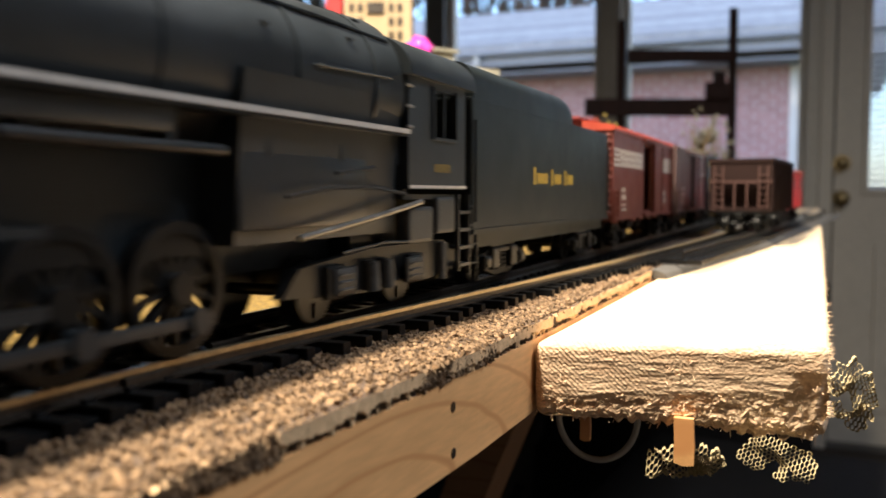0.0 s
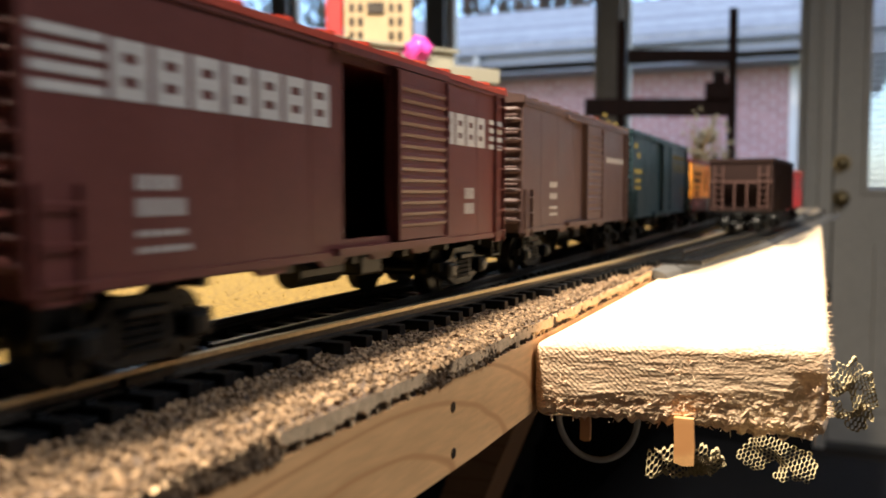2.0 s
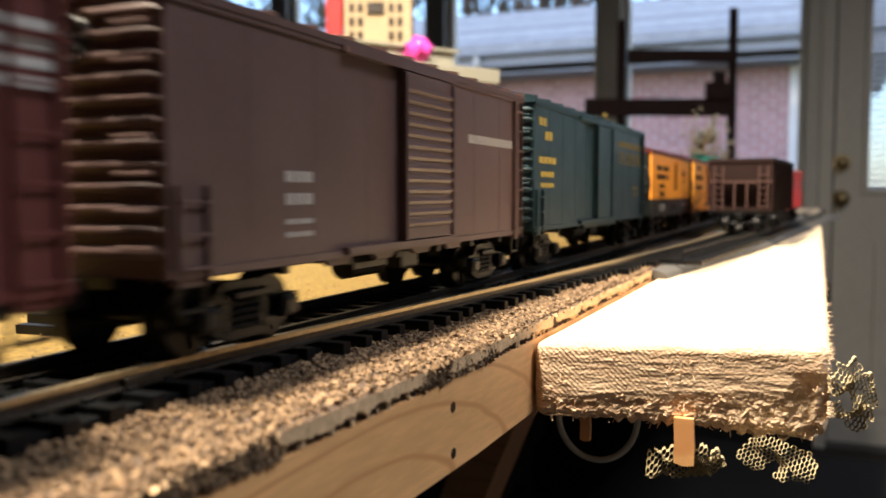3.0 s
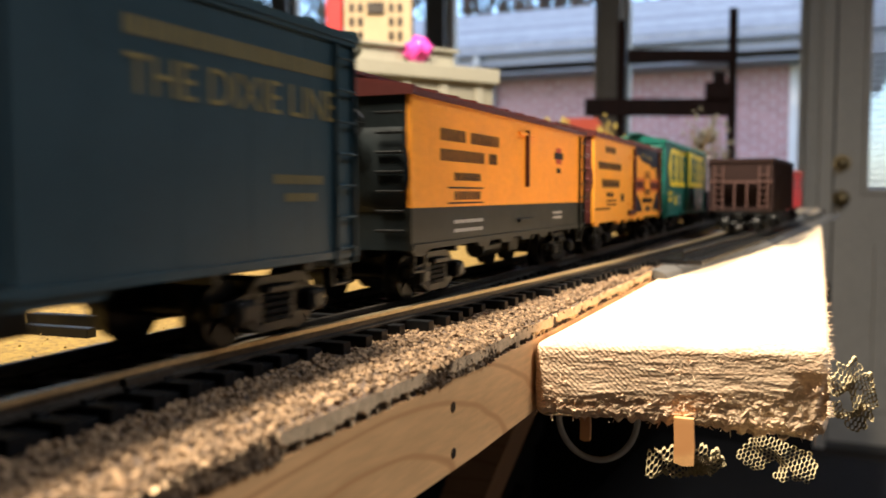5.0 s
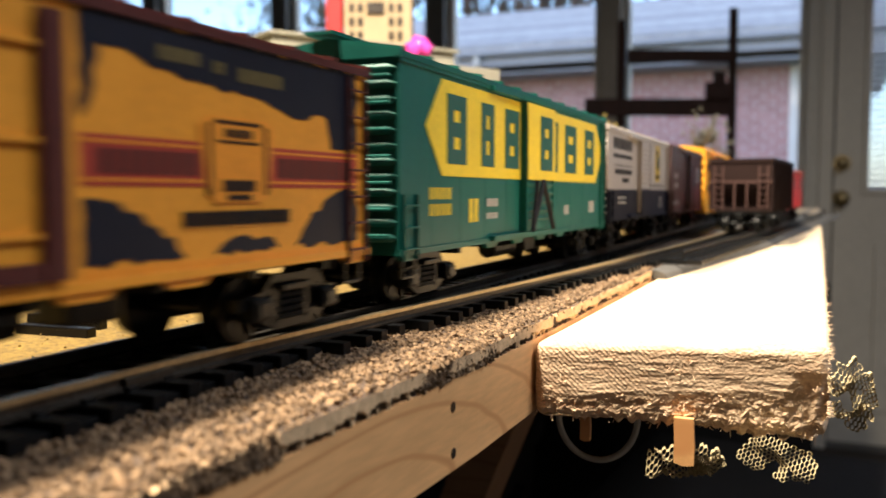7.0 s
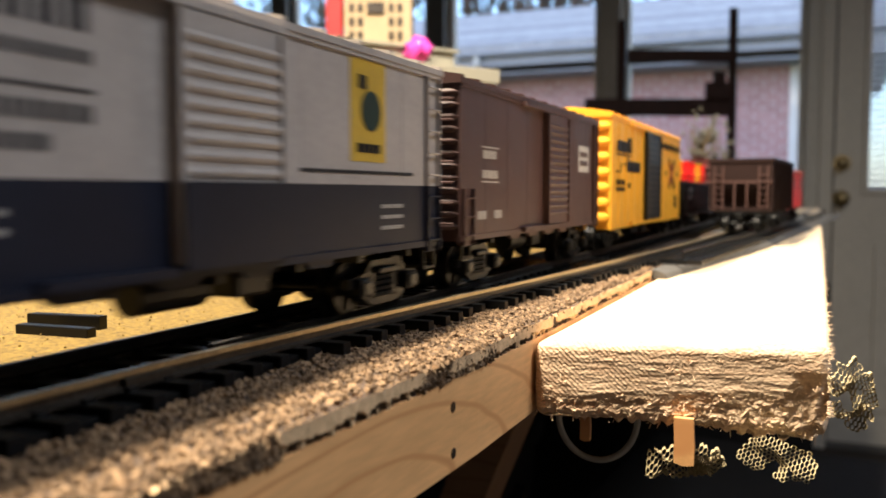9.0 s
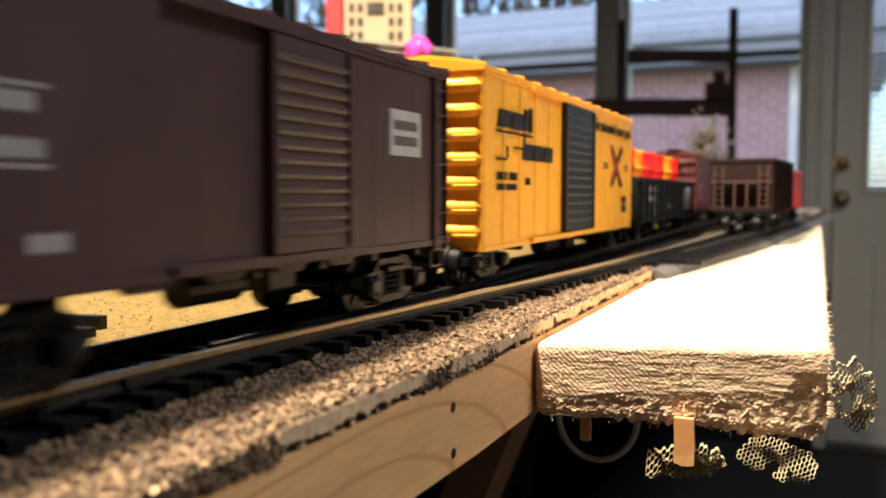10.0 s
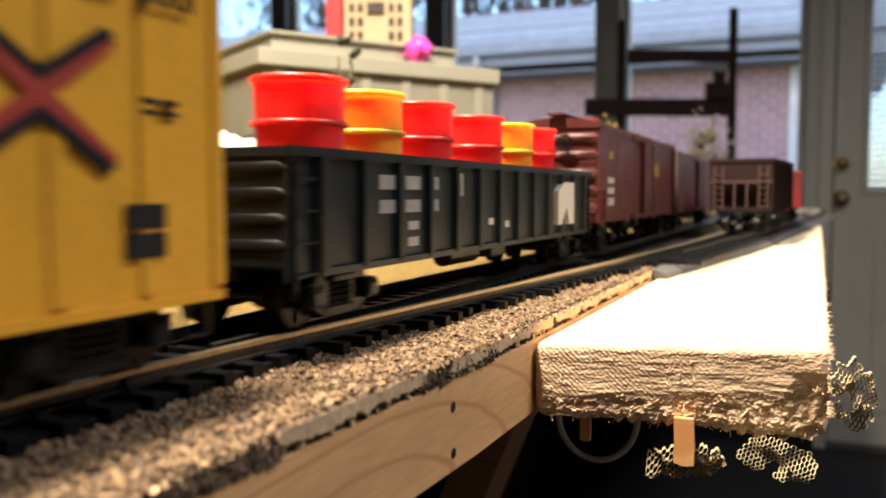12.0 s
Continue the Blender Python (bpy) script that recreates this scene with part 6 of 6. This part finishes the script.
for z, r in ((0.980, 0.029), (1.115, 0.022)):
    bm = bmesh.new()
    cyl(bm, (0.078, WY + 0.021, z), (0.078, WY + 0.012, z), 0.032, seg=24)
    cyl(bm, (0.078, WY + 0.012, z), (0.078, WY - 0.022, z), 0.011, seg=16)
    bmesh.ops.create_uvsphere(bm, u_segments=20, v_segments=12, radius=r, matrix=Matrix.Translation((0.078, WY - 0.030, z)) @ Matrix.Diagonal((1, 0.7, 1, 1)))
    smooth(part("door_knob" if z < 1 else "deadbolt", bm, M["knob"], dr, "antique brass door knob" if z < 1 else "brass deadbolt"))

# dark wooden stand before the windows
st = thing("wooden_stand", "dark stained wooden stand with cross rails before the window", "stand")
(x0, y0), (x1, y1) = at_view(1097, 3.0), at_view(1291, 3.0)
for x, y, top in ((x0, y0, 1.590), (x1, y1, 1.631)):
    part("upright", boxed(x - 0.014, x + 0.014, y - 0.014, y + 0.014, 0, top, bevel=0.003), M["darkwood"], st)
a = math.atan2(y1 - y0, x1 - x0)
span = math.hypot(x1 - x0, y1 - y0)
turn = Matrix.Translation((x0, y0, 0)) @ Matrix.Rotation(a, 4, "Z")
for z, b0, b1, th in ((0.444, 0.014, span - 0.014, 0.043), (0.262, -0.130, span - 0.014, 0.060), (-0.25, 0.014, span - 0.014, 0.05)):
    part("cross_rail", boxed(b0, b1, -0.030, -0.0145, 1 + z, 1 + z + th, bevel=0.003, turn=turn), M["darkwood"], st)
bm = bmesh.new()
box(bm, span - 0.105, span - 0.020, -0.052, -0.032, 1.318, 1.375, bevel=0.004, turn=turn)
box(bm, span - 0.080, span - 0.038, -0.050, -0.034, 1.375, 1.412, bevel=0.004, turn=turn)
part("clamp_block", bm, M["darkwood"], st)

# ---- outside ----
gm = M["grass"]
bm = bmesh.new()
vs = [bm.verts.new(p) for p in ((-300, WY + 0.12, -0.05), (300, WY + 0.12, -0.05), (300, 600, -0.05), (-300, 600, -0.05))]
bm.faces.new(vs)
tagged(part("ground", bm, gm), "lawn outside the windows", "ground", kind="structure")

brick_mat = bpy.data.materials.new("brick_wall")
brick_mat.use_nodes = True
nt = brick_mat.node_tree
pb = nt.nodes["Principled BSDF"]
pb.inputs["Roughness"].default_value = 0.9
tc, mp, bt = nt.nodes.new("ShaderNodeTexCoord"), nt.nodes.new("ShaderNodeMapping"), nt.nodes.new("ShaderNodeTexBrick")
mp.inputs["Rotation"].default_value = (radians(90), 0, 0)
nt.links.new(tc.outputs["Object"], mp.inputs[0])
nt.links.new(mp.outputs[0], bt.inputs["Vector"])
bt.inputs["Color1"].default_value, bt.inputs["Color2"].default_value, bt.inputs["Mortar"].default_value = (0.34, 0.19, 0.20, 1), (0.27, 0.145, 0.155, 1), (0.45, 0.41, 0.42, 1)
for key, val in (("Scale", 1.0), ("Brick Width", 0.21), ("Row Height", 0.075), ("Mortar Size", 0.006)):
    bt.inputs[key].default_value = val
nt.links.new(bt.outputs["Color"], pb.inputs["Base Color"])

hb = thing("neighbour_house", "red brick house with grey shingle roof and grey-blue gutter", "house")
HY = 11.0
part("wall", boxed(-14, -0.35, HY, HY + 0.3, -0.05, 2.62), brick_mat, hb)
part("corner_board", boxed(-0.35, 0.05, HY - 0.03, HY + 0.3, -0.05, 2.62), M["gutter"], hb, "white corner board")
part("soffit", boxed(-14.3, 0.8, HY - 0.55, HY + 0.3, 2.50, 2.70), M["fascia"], hb, "grey-blue soffit and fascia")
part("gutter", boxed(-14.3, 0.8, HY - 0.66, HY - 0.552, 2.73, 2.80, bevel=0.02), M["fascia"], hb, "grey-blue rain gutter")
rf = part("roof", prism(bmesh.new(), [(HY - 0.60, 2.80), (HY - 0.60, 2.84), (HY + 2.6, 3.95), (HY + 5.8, 2.84), (HY + 5.8, 2.70), (HY - 0.5, 2.70)], "x", -14.4, 0.9), M["shingle"], hb)
for k in range(18):
    y = HY - 0.60 + k * 0.17
    z = 2.845 + (y - HY + 0.60) * (1.11 / 3.2)
    bm = boxed(-14.4, 0.9, 0, 0.19, 0, 0.014, turn=Matrix.Translation((0, y, z)) @ Matrix.Rotation(math.atan2(1.11, 3.2), 4, "X"))
    part("shingle_course", bm, M["shingle"], rf)
bm = bmesh.new()
tube(bm, [(-4.05, HY - 0.60, 2.74), (-4.05, HY - 0.58, 2.62), (-4.05, HY - 0.07, 2.40), (-4.05, HY - 0.07, 0.0)], 0.05, seg=10)
part("downspout", bm, M["gutter"], hb, "white rain downspout")


def tree(x, y, height, seed):
    ob = thing("tree", "tall leafy tree behind the neighbouring house", "tree", pose(x, y, -0.05), "trees outside")
    r = random.Random(seed)
    bm = bmesh.new()
    cyl(bm, (0, 0, 0), (0, 0, height * 0.55), 0.22, 0.13, seg=10)
    tips = []
    for _ in range(16):
        a = r.random() * 6.28
        z = height * r.uniform(0.25, 0.55)
        tip = Vector((math.cos(a) * r.uniform(0.8, 2.6), math.sin(a) * r.uniform(0.8, 2.6), height * r.uniform(0.5, 1)))
        mid = Vector((tip.x * 0.5, tip.y * 0.5, (z + tip.z) * 0.5))
        cyl(bm, (0, 0, z), mid, 0.09, 0.06, seg=6)
        cyl(bm, mid, tip, 0.06, 0.02, seg=6)
        tips += [tip, mid.lerp(tip, 0.5)]
    part("trunk", bm, M["bark"], ob)
    vs, fs = [], []
    for _ in range(1300):
        p = r.choice(tips) + Vector((r.gauss(0, 0.55), r.gauss(0, 0.55), r.gauss(0, 0.5)))
        m = Euler((r.random() * 6, r.random() * 6, r.random() * 6)).to_matrix()
        s = r.uniform(0.05, 0.13)
        n = len(vs)
        vs += [p + m @ Vector(q) * s for q in ((-1, 0, 0), (0, -0.5, 0.15), (1, 0, 0), (0, 0.5, 0.15))]
        fs.append((n, n + 1, n + 2, n + 3))
    me = bpy.data.meshes.new("crown")
    me.from_pydata(vs, [], fs)
    me.materials.append(M["leaf_green"])
    new("crown", me).parent = ob
    return ob


for k, (x, y, hh) in enumerate(((-11, 19, 9), (-8, 21, 10), (-5.6, 19, 9), (-3.2, 22, 11), (-0.6, 20, 9), (1.8, 22, 10), (-14, 23, 10))):
    tree(x, y, hh, k)

# ---- sleepers, each its own piece ----
tie_mesh = {}
for length in (30, 33, 36, 39, 42, 45, 48, 51):
    bm = boxed(-0.015, length / 1000 - 0.015, -0.00125, 0.00125, 0, 0.0020, bevel=0.0002)
    for x in (-G, G):
        for s in (-1, 1):
            box(bm, x + s * 0.0016 - 0.0005, x + s * 0.0016 + 0.0005, -0.0008, 0.0008, 0.0020, 0.0025)
    me = bpy.data.meshes.new("sleeper")
    bm.to_mesh(me)
    bm.free()
    me.materials.append(M["tie"])
    tie_mesh[length] = me
track = thing("track", "black plastic sleepers of the model railway track", "track", kind="structure")
# Dark strip standing in for the train's shade beside the near rail.
bm = boxed(-0.0150, 0.0136, -0.20, 0.132, 0, 0.0012, bevel=0.0003)
base = part("track_base", bm, M["tie"], track, "dark strip painting the shade under the near rail")
base.location = (TRACK_X, 0, RAIL - 0.0047)
y = -0.10
while y < 1.9:
    reach = (branch(y)[0] + 0.0048 - TRACK_X + 0.015) * 1000 if 0.10 < y < 0.34 else 30
    length = min((q for q in tie_mesh), key=lambda q: abs(q - reach))
    ob = new("sleeper", tie_mesh[length])
    ob.parent = track
    ob.location = (TRACK_X + rnd.uniform(-0.0003, 0.0003), y, RAIL - 0.0045)
    ob.rotation_euler = (0, 0, rnd.uniform(-0.01, 0.01))
    if 0.335 < y < 1.1:
        ob = new("sleeper", tie_mesh[30])
        ob.parent = track
        ob.location = (branch(y)[2], y, RAIL - 0.00451)
        ob.rotation_euler = (0, 0, -0.07)
    y += 0.0071

# ---- what moves: the train comes past along the straight track ----
RUN = ((0.0, 0.0), (0.5, 0.067), (1.0, 0.137), (1.5, 0.2070), (2.0, 0.2760), (2.5, 0.347), (3.0, 0.417), (3.6, 0.499), (4.2, 0.579), (4.8, 0.660), (5.0, 0.6865), (5.5, 0.768), (6.0, 0.846), (6.5, 0.924), (7.0, 0.9995),
       (7.6, 1.089), (8.2, 1.1795), (8.8, 1.2705), (9.0, 1.3025), (9.5, 1.3725), (10.0, 1.4420), (10.5, 1.514), (11.0, 1.584), (11.5, 1.650), (12.0, 1.7195))


def run_at(t):
    for (a, p), (b, q) in zip(RUN, RUN[1:]):
        if t <= b:
            return p + (q - p) * (t - a) / (b - a)
    return RUN[-1][1]


def motions():
    for car, start in TRAIN:
        walk(car, [(t, pose(TRACK_X, start - run, RAIL)) for t, run in RUN])
    for ob, y, dx in BARRELS:
        walk(ob, [(t, pose(TRACK_X + dx, 1.8324 + y - run, RAIL + 0.0121)) for t, run in RUN])
    ticks = [k / FPS for k in range(12 * FPS + 1)]
    for wheel, r, place in TURNING:
        walk(wheel, [(t, pose(*place, math.degrees(run_at(t) / r), 0, 0)) for t in ticks])


motions()
